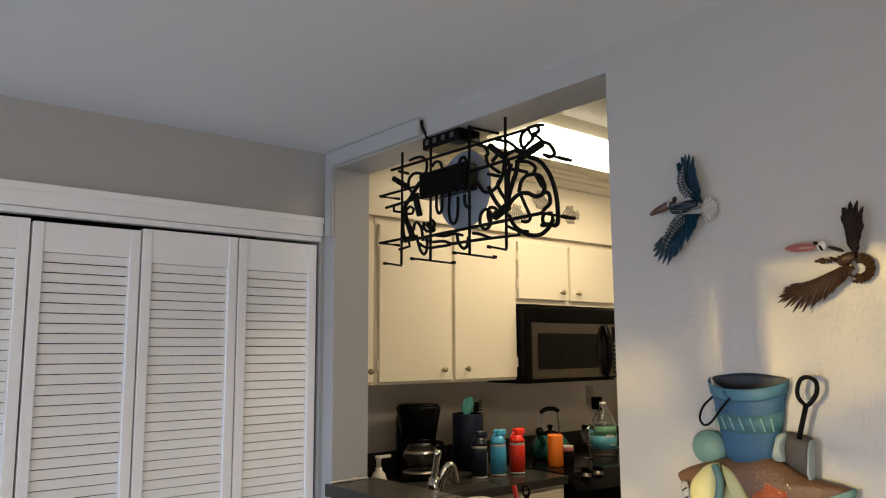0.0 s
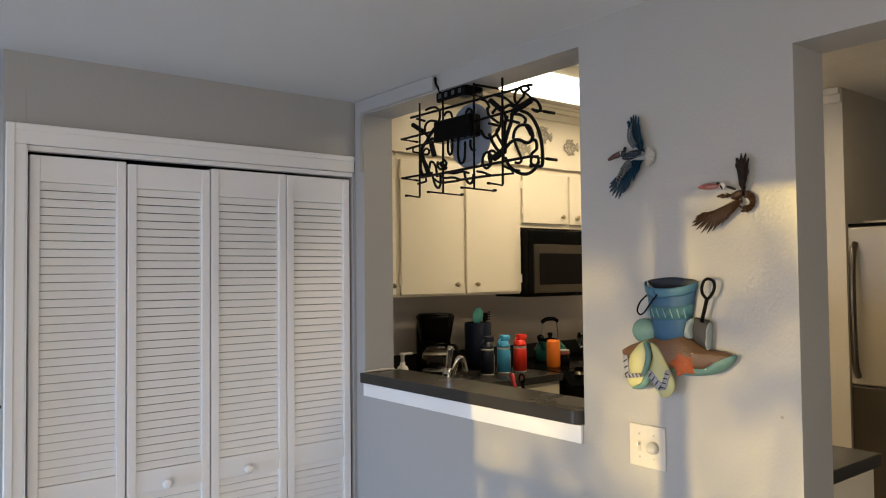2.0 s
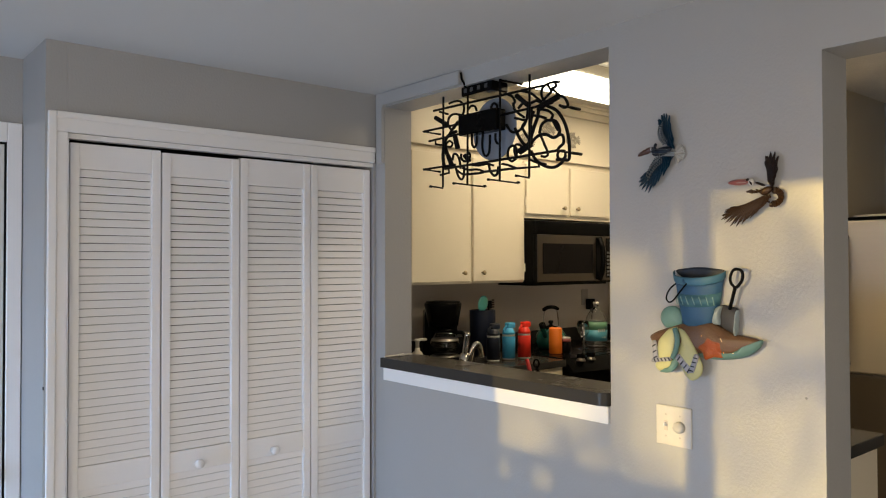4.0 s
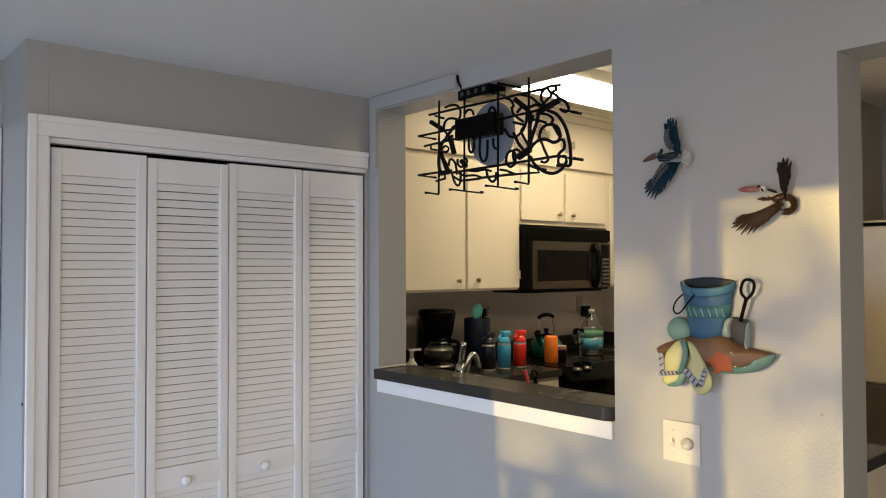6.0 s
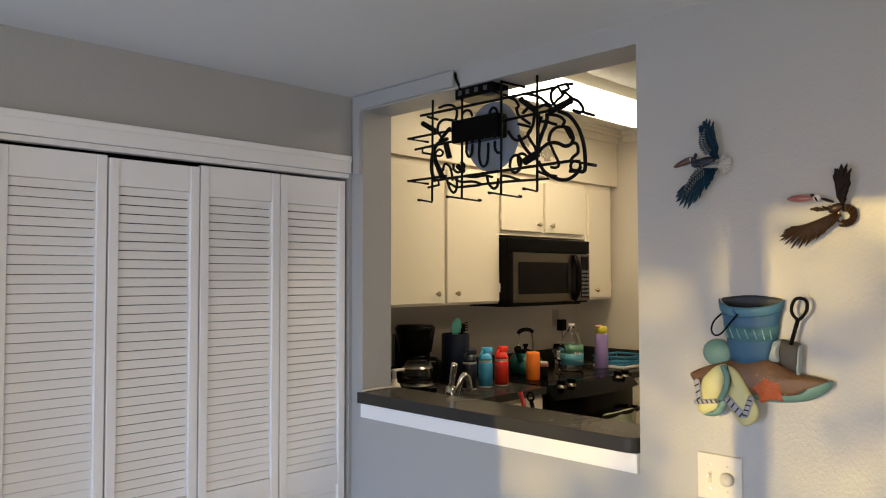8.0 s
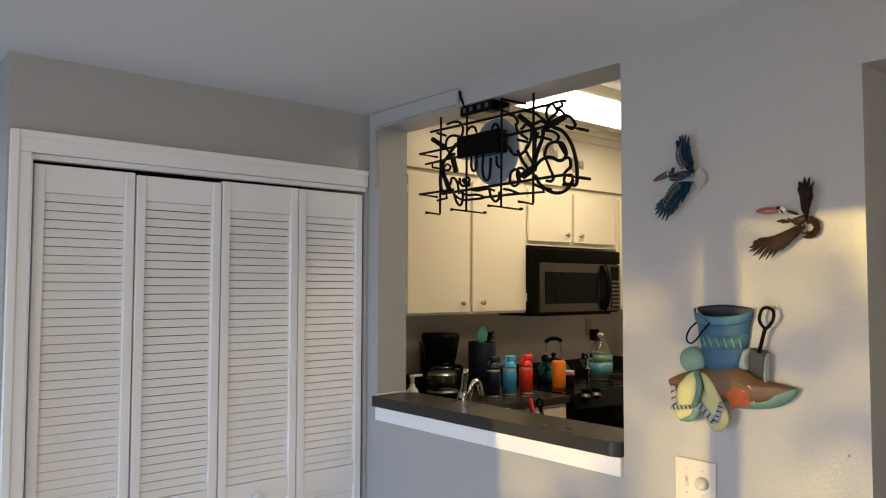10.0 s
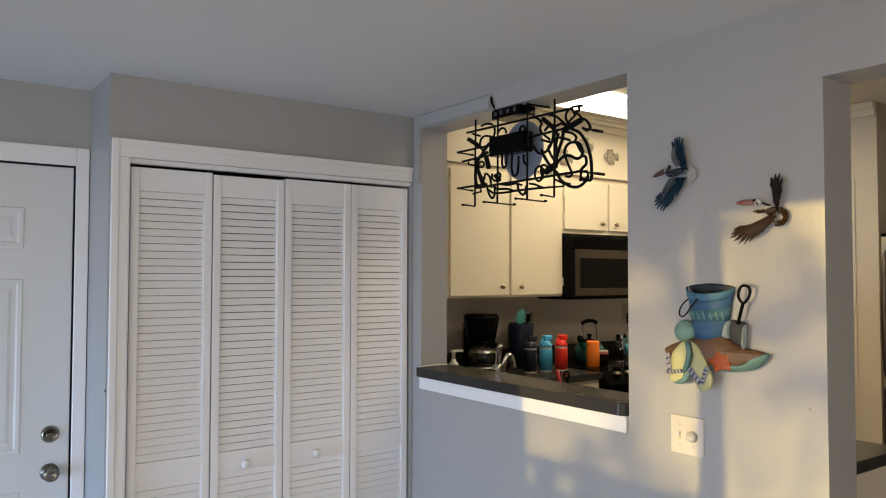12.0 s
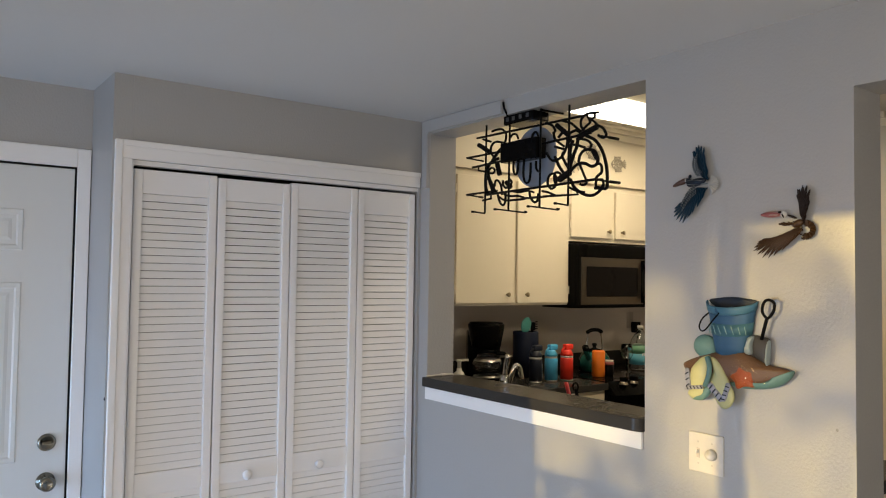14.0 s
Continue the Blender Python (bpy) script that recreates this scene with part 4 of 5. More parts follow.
tagged(part("glitter", bm, material("gold_glitter", (0.95, 0.72, 0.45), 0.15, metal=1.0, vary=0.1), beach), "scattered gold glitter on the sand", kind="stuff")


def sandal(outline, d, height, mat, label):
    return part("flip_flop", relief(outline, d, height, smooth=4), mat, beach, label, True)


def strap(parent, a, b, w, d, n, tilt=0.4):
    """A flat lilac strap from a to b with n dark slanting stripes."""
    a, b = Vector(a), Vector(b)
    ax = (b - a).normalized()
    nrm = Vector((-ax.y, ax.x)) * w / 2
    ob = part("strap", relief([a - nrm, a.lerp(b, 0.5) - nrm, b - nrm, b + nrm, a.lerp(b, 0.5) + nrm, a + nrm], d, 0.005, 2, 2), STRAP, parent, "lilac grey strap with dark stripes", True)
    for k in range(n):
        p = a.lerp(b, (k + 0.6) / n)
        q0, q1 = p - nrm * 0.8, p + nrm * 0.8 + ax * w * tilt
        part("stripe", tube([on_wall(*q0, d + 0.0042), on_wall(*q1, d + 0.0042)], 0.0017, 6), DARKBLUE, ob)


sandal([(0.808, 1.318), (0.812, 1.304), (0.796, 1.293), (0.774, 1.297), (0.756, 1.314), (0.757, 1.330), (0.785, 1.330)], 0.024, 0.010, LIME, "lime green flip-flop sole")
sandal([(0.796, 1.292), (0.765, 1.292), (0.742, 1.308), (0.730, 1.336), (0.746, 1.340), (0.756, 1.316), (0.775, 1.300)], 0.028, 0.010, AQUA, "aqua flip-flop side")
s1 = sandal([(0.732, 1.424), (0.758, 1.417), (0.778, 1.399), (0.793, 1.380), (0.796, 1.352), (0.790, 1.331), (0.765, 1.329), (0.746, 1.342), (0.737, 1.372), (0.732, 1.400)], 0.036, 0.012, LIME, "lime green flip-flop")
s2 = sandal([(0.727, 1.421), (0.706, 1.411), (0.690, 1.390), (0.676, 1.366), (0.664, 1.345), (0.655, 1.324), (0.657, 1.304), (0.668, 1.288), (0.686, 1.279), (0.701, 1.287), (0.716, 1.308), (0.731, 1.336), (0.727, 1.362), (0.718, 1.393)], 0.036, 0.012, LIME, "lime green flip-flop")
part("strap", tube([on_wall(0.736, 1.420, 0.046), on_wall(0.724, 1.395, 0.052), on_wall(0.728, 1.365, 0.052), on_wall(0.744, 1.338, 0.044)], 0.0075, 8, smooth=5), AQUA, s1, "aqua strap", True)
strap(s1, (0.806, 1.380), (0.800, 1.330), 0.014, 0.042, 3)
strap(s1, (0.810, 1.324), (0.752, 1.333), 0.011, 0.044, 5)
strap(s2, (0.728, 1.344), (0.688, 1.304), 0.018, 0.046, 4, 0.1)
strap(s2, (0.666, 1.352), (0.684, 1.304), 0.014, 0.047, 4, 0.2)

# light switch plate
plate = thing("switch_plate", (KX, 0.77, 1.08), "white double switch plate with toggle and dimmer knob", "light switch")
part("plate", box(KX - 0.006, KX - 0.0005, 0.711, 0.826, 1.078, 1.192, 0.002), PALE, plate)
part("toggle_slot", box(KX - 0.0075, KX - 0.005, 0.788, 0.798, 1.120, 1.148), BACKSPLASH, plate)
part("toggle", box(KX - 0.016, KX - 0.004, 0.7905, 0.7955, 1.134, 1.143, 0.001), TRIM, plate)
part("dimmer_knob", lathe([(0.0165, 0.0), (0.0165, -0.010), (0.014, -0.016), (0.0, -0.017)], (KX - 0.006, 0.747, 1.135), "X", 28), PALE, plate, "round white dimmer knob", True)
for y in (0.793, 0.747):
    for z in (1.104, 1.166):
        part("screw", lathe([(0.0028, 0), (0.0028, -0.001), (0, -0.0014)], (KX - 0.006, y, z), "X", 10), STEEL, plate)

# ---------------------------------------------------------------- microwave over the range
mw = thing("microwave", (3.185, 2.70, 1.474), "black and stainless microwave hung over the range", "microwave")
MX0, MX1, MY, MZ0, MZ1 = 2.787, 3.588, 2.702, 1.474, 1.868
part("body", box(MX0, MX1, MY + 0.02, KBACK - 0.003, MZ0, MZ1, 0.004), BLACK, mw)
part("top_grille", box(MX0 + 0.002, MX1 - 0.002, MY, MY + 0.02, MZ1 - 0.082, MZ1 - 0.002, 0.003), BLACK, mw)
for k in range(5):
    part("vent_slat", box(MX0 + 0.03, MX1 - 0.03, MY - 0.005, MY - 0.001, MZ1 - 0.072 + 0.013 * k, MZ1 - 0.066 + 0.013 * k, 0.001), BLACK, mw)
mwd = part("door", box(MX0 + 0.030, MX1 - 0.140, MY, MY + 0.02, MZ0 + 0.012, MZ1 - 0.086, 0.004), MWSTEEL, mw, "brushed steel door")
part("side_strip", box(MX0 + 0.002, MX0 + 0.028, MY + 0.001, MY + 0.02, MZ0 + 0.010, MZ1 - 0.085, 0.003), BLACK, mw)
part("window", box(MX0 + 0.075, MX1 - 0.240, MY - 0.004, MY - 0.001, MZ0 + 0.062, MZ1 - 0.142, 0.002), SMOKED, mwd, "dark oven window")
part("handle", tube([(MX1 - 0.172, MY - 0.004, MZ0 + 0.020), (MX1 - 0.178, MY - 0.035, MZ0 + 0.08), (MX1 - 0.182, MY - 0.044, MZ0 + 0.16), (MX1 - 0.178, MY - 0.035, MZ0 + 0.23), (MX1 - 0.172, MY - 0.004, MZ0 + 0.295)], 0.017, 10, smooth=5), BLACK, mwd, "curved black handle", True)
part("control_panel", box(MX1 - 0.136, MX1 - 0.002, MY, MY + 0.02, MZ0 + 0.012, MZ1 - 0.086, 0.003), MWSTEEL, mw)
KEYCAP = material("grey_keys", (0.10, 0.10, 0.10), 0.4, vary=0.2)
part("handle_recess", box(MX1 - 0.205, MX1 - 0.142, MY - 0.003, MY - 0.0005, MZ0 + 0.020, MZ1 - 0.094, 0.001), BLACK, mw)
part("keypad", box(MX1 - 0.100, MX1 - 0.018, MY - 0.004, MY - 0.001, MZ0 + 0.03, MZ1 - 0.100, 0.002), SMOKED, mw)
part("display", box(MX1 - 0.092, MX1 - 0.026, MY - 0.006, MY - 0.0045, MZ1 - 0.135, MZ1 - 0.112, 0.001), BLACK, mw)
for r in range(7):
    for c in range(3):
        part("key", box(MX1 - 0.094 + 0.026 * c, MX1 - 0.074 + 0.026 * c, MY - 0.0065, MY - 0.0045, MZ0 + 0.040 + 0.025 * r, MZ0 + 0.055 + 0.025 * r, 0.0008), KEYCAP, mw)
part("underside", box(MX0 + 0.03, MX1 - 0.03, MY + 0.05, KBACK - 0.05, MZ0 - 0.012, MZ0 - 0.001, 0.003), BLACK, mw)

# ---------------------------------------------------------------- range
rng = thing("range", (3.13, 2.7, KFLOOR), "black electric range with a bowed front control panel", "range")
RX0, RX1, RF = 2.740, 3.590, 2.385


def bowed(x0, x1, yf, yb, z0, z1, bow, seg=16, lean=0.0):
    """A block whose front bows out in the middle and may lean back."""
    bm = bmesh.new()
    lo, hi = [], []
    for k in range(seg + 1):
        s = k / seg
        y = yf - bow * (1 - (2 * s - 1) ** 2)
        lo.append(bm.verts.new((x0 + (x1 - x0) * s, y, z0)))
        hi.append(bm.verts.new((x0 + (x1 - x0) * s, y + lean, z1)))
    bl, br = bm.verts.new((x0, yb, z0)), bm.verts.new((x1, yb, z0))
    tl, tr = bm.verts.new((x0, yb, z1)), bm.verts.new((x1, yb, z1))
    for k in range(seg):
        bm.faces.new((lo[k], lo[k + 1], hi[k + 1], hi[k]))
    bm.faces.new(hi + [tr, tl])
    bm.faces.new((lo + [br, bl])[::-1])
    bm.faces.new((lo[0], hi[0], tl, bl))
    bm.faces.new((lo[-1], br, tr, hi[-1]))
    bm.faces.new((bl, tl, tr, br))
    bmesh.ops.recalc_face_normals(bm, faces=bm.faces)
    return bm


part("body", box(RX0, RX1, RF + 0.03, KBACK - 0.025, KFLOOR, CTOP - 0.05), BLACK, rng)
part("cooktop", box(RX0, RX1, RF + 0.11, KBACK - 0.025, CTOP - 0.049, CTOP + 0.006, 0.005), SMOKED, rng, "black glass cooktop")
part("control_panel", bowed(RX0, RX1, RF - 0.030, RF + 0.11, CTOP - 0.070, CTOP + 0.004, 0.050, lean=0.075), BLACK, rng)
part("oven_front", bowed(RX0 + 0.004, RX1 - 0.004, RF + 0.01, RF + 0.05, KFLOOR + 0.2, CTOP - 0.075, 0.045), BLACK, rng)
part("oven_handle", tube([(RX0 + 0.05, RF - 0.01, CTOP - 0.20), (RX0 + 0.12, RF - 0.085, CTOP - 0.20), (RX1 - 0.12, RF - 0.085, CTOP - 0.20), (RX1 - 0.05, RF - 0.01, CTOP - 0.20)], 0.012, 10, smooth=5), BLACK, rng, "", True)
for x in (2.835, 2.925, 3.40, 3.475):
    k = part("burner_knob", lathe([(0.027, 0), (0.027, 0.005), (0.023, 0.010), (0.020, 0.016), (0.0, 0.017)], (x, RF - 0.004, CTOP - 0.014), "Z", 22), NICKEL, rng, "chrome and black burner knob", True)
    part("grip", box(x - 0.009, x + 0.009, RF - 0.030, RF + 0.022, CTOP + 0.003, CTOP + 0.028, 0.005), BLACK, k)
part("display", box(2.98, 3.24, RF + 0.016, RF + 0.085, CTOP + 0.0045, CTOP + 0.0065, 0.001), SMOKED, rng, "flat glass display")
for k in range(8):
    part("marking", box(3.0 + 0.028 * k, 3.015 + 0.028 * k, RF + 0.03, RF + 0.034, CTOP + 0.0068, CTOP + 0.0074), KEYCAP, rng)
towel = thing("dish_towel", (3.2, RF - 0.07, CTOP - 0.35), "pale green striped dish towel over the oven handle", "towel")
bm = bmesh.new()
rows = []
for j in range(13):
    s = j / 12
    row = []
    for i in range(15):
        u = i / 14
        x = 3.13 + 0.30 * u
        ang = math.pi * min(1, max(0, (s - 0.42) / 0.16))
        y = RF - 0.085 - 0.017 * math.cos(ang) + 0.005 * math.sin(9 * u + 2 * s)
        z = CTOP - 0.20 + 0.017 * math.sin(ang) - (0.30 * (0.42 - s) / 0.42 if s < 0.42 else 0.16 * (s - 0.58) / 0.42 if s > 0.58 else 0)
        row.append(bm.verts.new((x, y, z)))
    rows.append(row)
for a, b in zip(rows, rows[1:]):
    for i in range(14):
        bm.faces.new((a[i], a[i + 1], b[i + 1], b[i]))
bmesh.ops.solidify(bm, geom=bm.faces[:], thickness=0.003)
part("cloth", bm, material("green_towel_cloth", (0.60, 0.64, 0.46), 0.9, bump=0.6, scale=250, vary=0.2), towel, smooth=True)

# ---------------------------------------------------------------- things on the worktop
def shell(profile, centre, thick=0.0016, seg=28):
    """A thin hollow turned vessel with an open top, an outer and an inner skin."""
    inner = [(max(r - thick, 0.001), h + (thick if k == 0 else 0)) for k, (r, h) in enumerate(profile)]
    return lathe(profile + inner[::-1], centre, seg=seg)


COFFEE = (2.160, 2.832)
cm = thing("coffee_maker", (*COFFEE, CTOP), "black drip coffee maker with a glass carafe", "coffee maker")
cx, cy = COFFEE
part("base", box(cx - 0.10, cx + 0.095, cy - 0.13, cy + 0.13, CTOP + 0.001, CTOP + 0.035, 0.012, 3), BLACK, cm)
part("tower", box(cx - 0.10, cx + 0.09, cy + 0.02, cy + 0.13, CTOP + 0.030, CTOP + 0.30, 0.012, 3), BLACK, cm)
head = lathe([(0.080, 0.0), (0.086, 0.004), (0.095, 0.06), (0.106, 0.125), (0.106, 0.137), (0.100, 0.142), (0, 0.143)], (cx, cy - 0.015, CTOP + 0.205), seg=40)
part("brew_head", head, BLACK, cm, "", True)
part("lid", lathe([(0.098, 0), (0.096, 0.006), (0.03, 0.010), (0, 0.010)], (cx, cy - 0.015, CTOP + 0.3485), seg=40), BLACK, cm, "", True)
part("hot_plate", lathe([(0.084, 0.0), (0.084, 0.005), (0.0, 0.006)], (cx + 0.005, cy - 0.055, CTOP + 0.0355)), STEEL, cm, "", True)
carafe = part("carafe", shell([(0.060, 0.0), (0.080, 0.012), (0.089, 0.05), (0.081, 0.09), (0.058, 0.125), (0.052, 0.135)], (cx + 0.005, cy - 0.055, CTOP + 0.043)), GLASS, cm, "clear glass carafe", True)
part("carafe_lid", lathe([(0.050, 0), (0.050, 0.012), (0.02, 0.016), (0, 0.016)], (cx + 0.005, cy - 0.055, CTOP + 0.180)), BLACK, carafe, "", True)
part("carafe_band", lathe([(0.0790, 0), (0.0745, 0.012)], (cx + 0.005, cy - 0.055, CTOP + 0.128)), STEEL, carafe)
part("carafe_handle", tube([(cx + 0.055, cy - 0.075, CTOP + 0.175), (cx + 0.10, cy - 0.10, CTOP + 0.172), (cx + 0.112, cy - 0.105, CTOP + 0.12), (cx + 0.085, cy - 0.09, CTOP + 0.07)], 0.011, 10, smooth=5), BLACK, carafe, "", True)

turn = Matrix.Translation((cx, cy, 0)) @ Matrix.Rotation(radians(-32), 4, "Z") @ Matrix.Translation((0, 0, CTOP)) @ Matrix.Diagonal((1.0, 1.0, 0.965, 1)) @ Matrix.Translation((-cx, -cy, -CTOP))
for ch in cm.children_recursive:
    ch.data.transform(turn)

NAVY = material("navy_powder_coat", (0.008, 0.012, 0.026), 0.4, bump=0.1, scale=200, vary=0.2, spec=0.15)
crock = thing("utensil_crock", (2.48, 2.90, CTOP), "tall navy utensil crock with kitchen utensils", "utensil holder")
part("pot", lathe([(0.072, 0), (0.079, 0.008), (0.079, 0.270), (0.076, 0.274), (0.072, 0.270), (0.070, 0.02), (0, 0.018)], (2.48, 2.90, CTOP + 0.001)), NAVY, crock, "", True)
TEAL = material("teal_silicone", (0.05, 0.24, 0.22), 0.45, vary=0.15)
spatula = thing("spatula", (2.46, 2.88, CTOP + 0.1), "teal silicone spoon standing in the crock", "utensil", "utensils in the crock")
part("handle", tube([(2.48, 2.90, CTOP + 0.03), (2.455, 2.87, CTOP + 0.28)], 0.006), BLACK, spatula)
part("head", (lambda b: (bmesh.ops.create_uvsphere(b, u_segments=16, v_segments=10, radius=1, matrix=Matrix.Translation((2.452, 2.866, CTOP + 0.315)) @ Matrix.Rotation(radians(24), 4, "Y") @ Matrix.Diagonal((0.040, 0.010, 0.050, 1))), b)[1])(bmesh.new()), TEAL, spatula, "", True)
fork = thing("pasta_server", (2.51, 2.89, CTOP + 0.1), "black pasta server standing in the crock", "utensil", "utensils in the crock")
part("handle", tube([(2.49, 2.91, CTOP + 0.03), (2.520, 2.885, CTOP + 0.29)], 0.007), BLACK, fork)
part("head", box(2.505, 2.540, 2.876, 2.888, CTOP + 0.28, CTOP + 0.330, 0.006), BLACK, fork)
for k in range(4):
    part("tine", box(2.538, 2.553, 2.870, 2.880, CTOP + 0.287 + 0.014 * k, CTOP + 0.294 + 0.014 * k, 0.002), BLACK, fork)
ladle = thing("ladle", (2.49, 2.92, CTOP + 0.1), "black ladle standing in the crock", "utensil", "utensils in the crock")
part("handle", tube([(2.50, 2.92, CTOP + 0.03), (2.495, 2.915, CTOP + 0.31)], 0.008), BLACK, ladle)


for ob in (crock, spatula, fork, ladle):
    ob.matrix_basis = Matrix.Translation((0.033, -0.025, 0)) @ ob.matrix_basis


SILVER = material("polished_steel_band", (0.78, 0.76, 0.72), 0.34, metal=0.55, vary=0.05)


def sport_bottle(x, y, colour, label, r=0.0375):
    ob = thing("water_bottle", (x, y, CTOP), label, "water bottle", "sport bottles on the worktop")
    paint = material("powder_coat", colour, 0.36, bump=0.08, scale=220, vary=0.12)
    z = CTOP + 0.001
    part("base_ring", lathe([(r - 0.004, 0), (r, 0.003), (r, 0.010)], (x, y, z)), SILVER, ob, "steel base ring", True)
    part("body", lathe([(r + 0.0006, 0.010), (r + 0.0006, 0.130), (r - 0.001, 0.136)], (x, y, z)), paint, ob, "", True)
    part("steel_neck", lathe([(r - 0.001, 0.136), (r - 0.001, 0.147)], (x, y, z)), SILVER, ob, "", True)
    part("shoulder", lathe([(r, 0.147), (r, 0.160), (r - 0.010, 0.174), (r - 0.014, 0.182), (0, 0.184)], (x, y, z)), paint, ob, "", True)
    part("spout_lid", box(x - 0.020, x + 0.042, y - 0.018, y + 0.017, z + 0.181, z + 0.214, 0.008, 3), paint, ob, "", True)
    part("carry_loop", tube([(x - 0.026, y, z + 0.155), (x - 0.040, y, z + 0.172), (x - 0.018, y, z + 0.196)], 0.006, 8, smooth=5), paint, ob, "", True)
    return ob


sport_bottle(2.368, 2.632, (0.008, 0.013, 0.028), "navy steel sport bottle with a spout lid")
sport_bottle(2.482, 2.622, (0.07, 0.43, 0.75), "sky blue steel sport bottle with a spout lid")
sport_bottle(2.590, 2.602, (0.85, 0.035, 0.018), "red steel sport bottle with a spout lid")
for x, y, lab in ((2.425, 2.66, "white plastic bottle between the sport bottles"), (2.538, 2.65, "white plastic bottle between the sport bottles"), (2.640, 2.655, "small white plastic egg-shaped timer")):
    h = 0.14 if x < 2.6 else 0.09
    pb = thing("plastic_bottle", (x, y, CTOP), lab, "bottle")
    part("body", lathe([(0.014, 0), (0.018, 0.01), (0.018, h * 0.7), (0.010, h * 0.9), (0.008, h), (0, h + 0.002)], (x, y, CTOP + 0.001), seg=18), PALE, pb, "", True)
cup = thing("orange_tumbler", (2.862, 2.600, CTOP), "plain orange can-shaped tumbler", "tumbler")
part("body", lathe([(0.036, 0), (0.040, 0.006), (0.040, 0.150), (0.036, 0.158), (0.033, 0.156), (0.032, 0.02), (0, 0.02)], (2.862, 2.600, CTOP + 0.007)), material("orange_plastic", (0.80, 0.19, 0.014), 0.4, vary=0.08), cup, "", True)
jar = thing("small_jar", (2.955, 2.60, CTOP), "small dark jar with a red and pale lid", "jar")
part("glass", lathe([(0.030, 0), (0.034, 0.006), (0.034, 0.060), (0.030, 0.068)], (2.955, 2.605, CTOP + 0.007)), SMOKED, jar, "", True)
part("lid", lathe([(0.036, 0), (0.036, 0.012), (0.030, 0.018), (0, 0.019)], (2.955, 2.605, CTOP + 0.075)), PINK, jar, "", True)
part("rim", lathe([(0.034, 0), (0.034, 0.006)], (2.955, 2.605, CTOP + 0.095)), PALE, jar)

KET = (3.045, 2.80)
KETTLE = material("dark_teal_enamel", (0.012, 0.10, 0.085), 0.18, vary=0.15, coat=0.6)
kettle = thing("kettle", (*KET, CTOP), "dark teal enamel kettle with a black arched handle", "kettle")
part("pot", lathe([(0.085, 0), (0.098, 0.012), (0.104, 0.045), (0.098, 0.085), (0.078, 0.115), (0.050, 0.128), (0.0, 0.130)], (*KET, CTOP + 0.008)), KETTLE, kettle, "", True)
part("lid", lathe([(0.048, 0), (0.044, 0.012), (0.012, 0.020), (0.010, 0.030), (0.017, 0.040), (0.014, 0.050), (0, 0.052)], (*KET, CTOP + 0.137)), BLACK, kettle, "", True)
part("spout", tube([(KET[0] - 0.075, KET[1] - 0.03, CTOP + 0.09), (KET[0] - 0.125, KET[1] - 0.05, CTOP + 0.135), (KET[0] - 0.14, KET[1] - 0.055, CTOP + 0.16)], 0.018, 12, smooth=4), KETTLE, kettle, "", True)
part("spout_cap", tube([(KET[0] - 0.130, KET[1] - 0.052, CTOP + 0.150), (KET[0] - 0.148, KET[1] - 0.058, CTOP + 0.175)], 0.021, 12), BLACK, kettle, "", True)
for s in (-1, 1):
    part("handle_wire", tube([(KET[0] + s * 0.070, KET[1], CTOP + 0.125), (KET[0] + s * 0.072, KET[1], CTOP + 0.18), (KET[0] + s * 0.058, KET[1], CTOP + 0.262)], 0.004, 8, smooth=4), CHROME, kettle, "", True)
part("handle_grip", tube([(KET[0] - 0.068, KET[1], CTOP + 0.258), (KET[0] - 0.03, KET[1], CTOP + 0.272), (KET[0] + 0.03, KET[1], CTOP + 0.272), (KET[0] + 0.068, KET[1], CTOP + 0.258)], 0.012, 10, smooth=5), BLACK, kettle, "", True)

glass_ob = thing("wine_glass", (3.200, 2.665, CTOP), "clear stemmed wine glass on the cooktop", "wine glass")
part("bowl", shell([(0.004, 0.070), (0.026, 0.085), (0.040, 0.110), (0.041, 0.135), (0.033, 0.178)], (3.200, 2.665, CTOP + 0.007), 0.0030), GLASS, glass_ob, "", True)
part("stem", lathe([(0.034, 0), (0.030, 0.003), (0.005, 0.008), (0.004, 0.070)], (3.200, 2.665, CTOP + 0.007)), GLASS, glass_ob, "", True)

BX, BY = 3.365, 2.69
wb = thing("plastic_water_bottle", (BX, BY, CTOP), "large clear plastic water bottle with a green and blue label", "water bottle")
PET = glass_material("clear_plastic", (0.97, 0.99, 1.0), 0.04, 1.40)
part("bottle", shell([(0.058, 0), (0.072, 0.008), (0.072, 0.085), (0.068, 0.092), (0.072, 0.10), (0.072, 0.165), (0.056, 0.205), (0.030, 0.245), (0.017, 0.262), (0.016, 0.275)], (BX, BY, CTOP + 0.007)), PET, wb, "", True)
part("cap", lathe([(0.019, 0), (0.019, 0.020), (0, 0.021)], (BX, BY, CTOP + 0.280)), PALE, wb, "white cap", True)
GREEN = material("label_green", (0.10, 0.24, 0.14), 0.35, vary=0.6, scale=40)
LBLUE = material("label_blue", (0.07, 0.28, 0.36), 0.35, vary=0.3)
lab = part("label", lathe([(0.0728, 0.040), (0.0728, 0.112)], (BX, BY, CTOP + 0.007), seg=32), LBLUE, wb, "blue paper label", True)
part("label_top", lathe([(0.0728, 0.112), (0.0725, 0.163)], (BX, BY, CTOP + 0.007), seg=32), GREEN, wb, "green paper label", True)
for k in range(7):
    part("lettering_bar", box(BX - 0.052 + 0.014 * k, BX - 0.043 + 0.014 * k, BY - 0.0745 + 0.012 * abs(k - 3) ** 1.5 / 4, BY - 0.060, CTOP + 0.108, CTOP + 0.126, 0.001), PALE, lab)
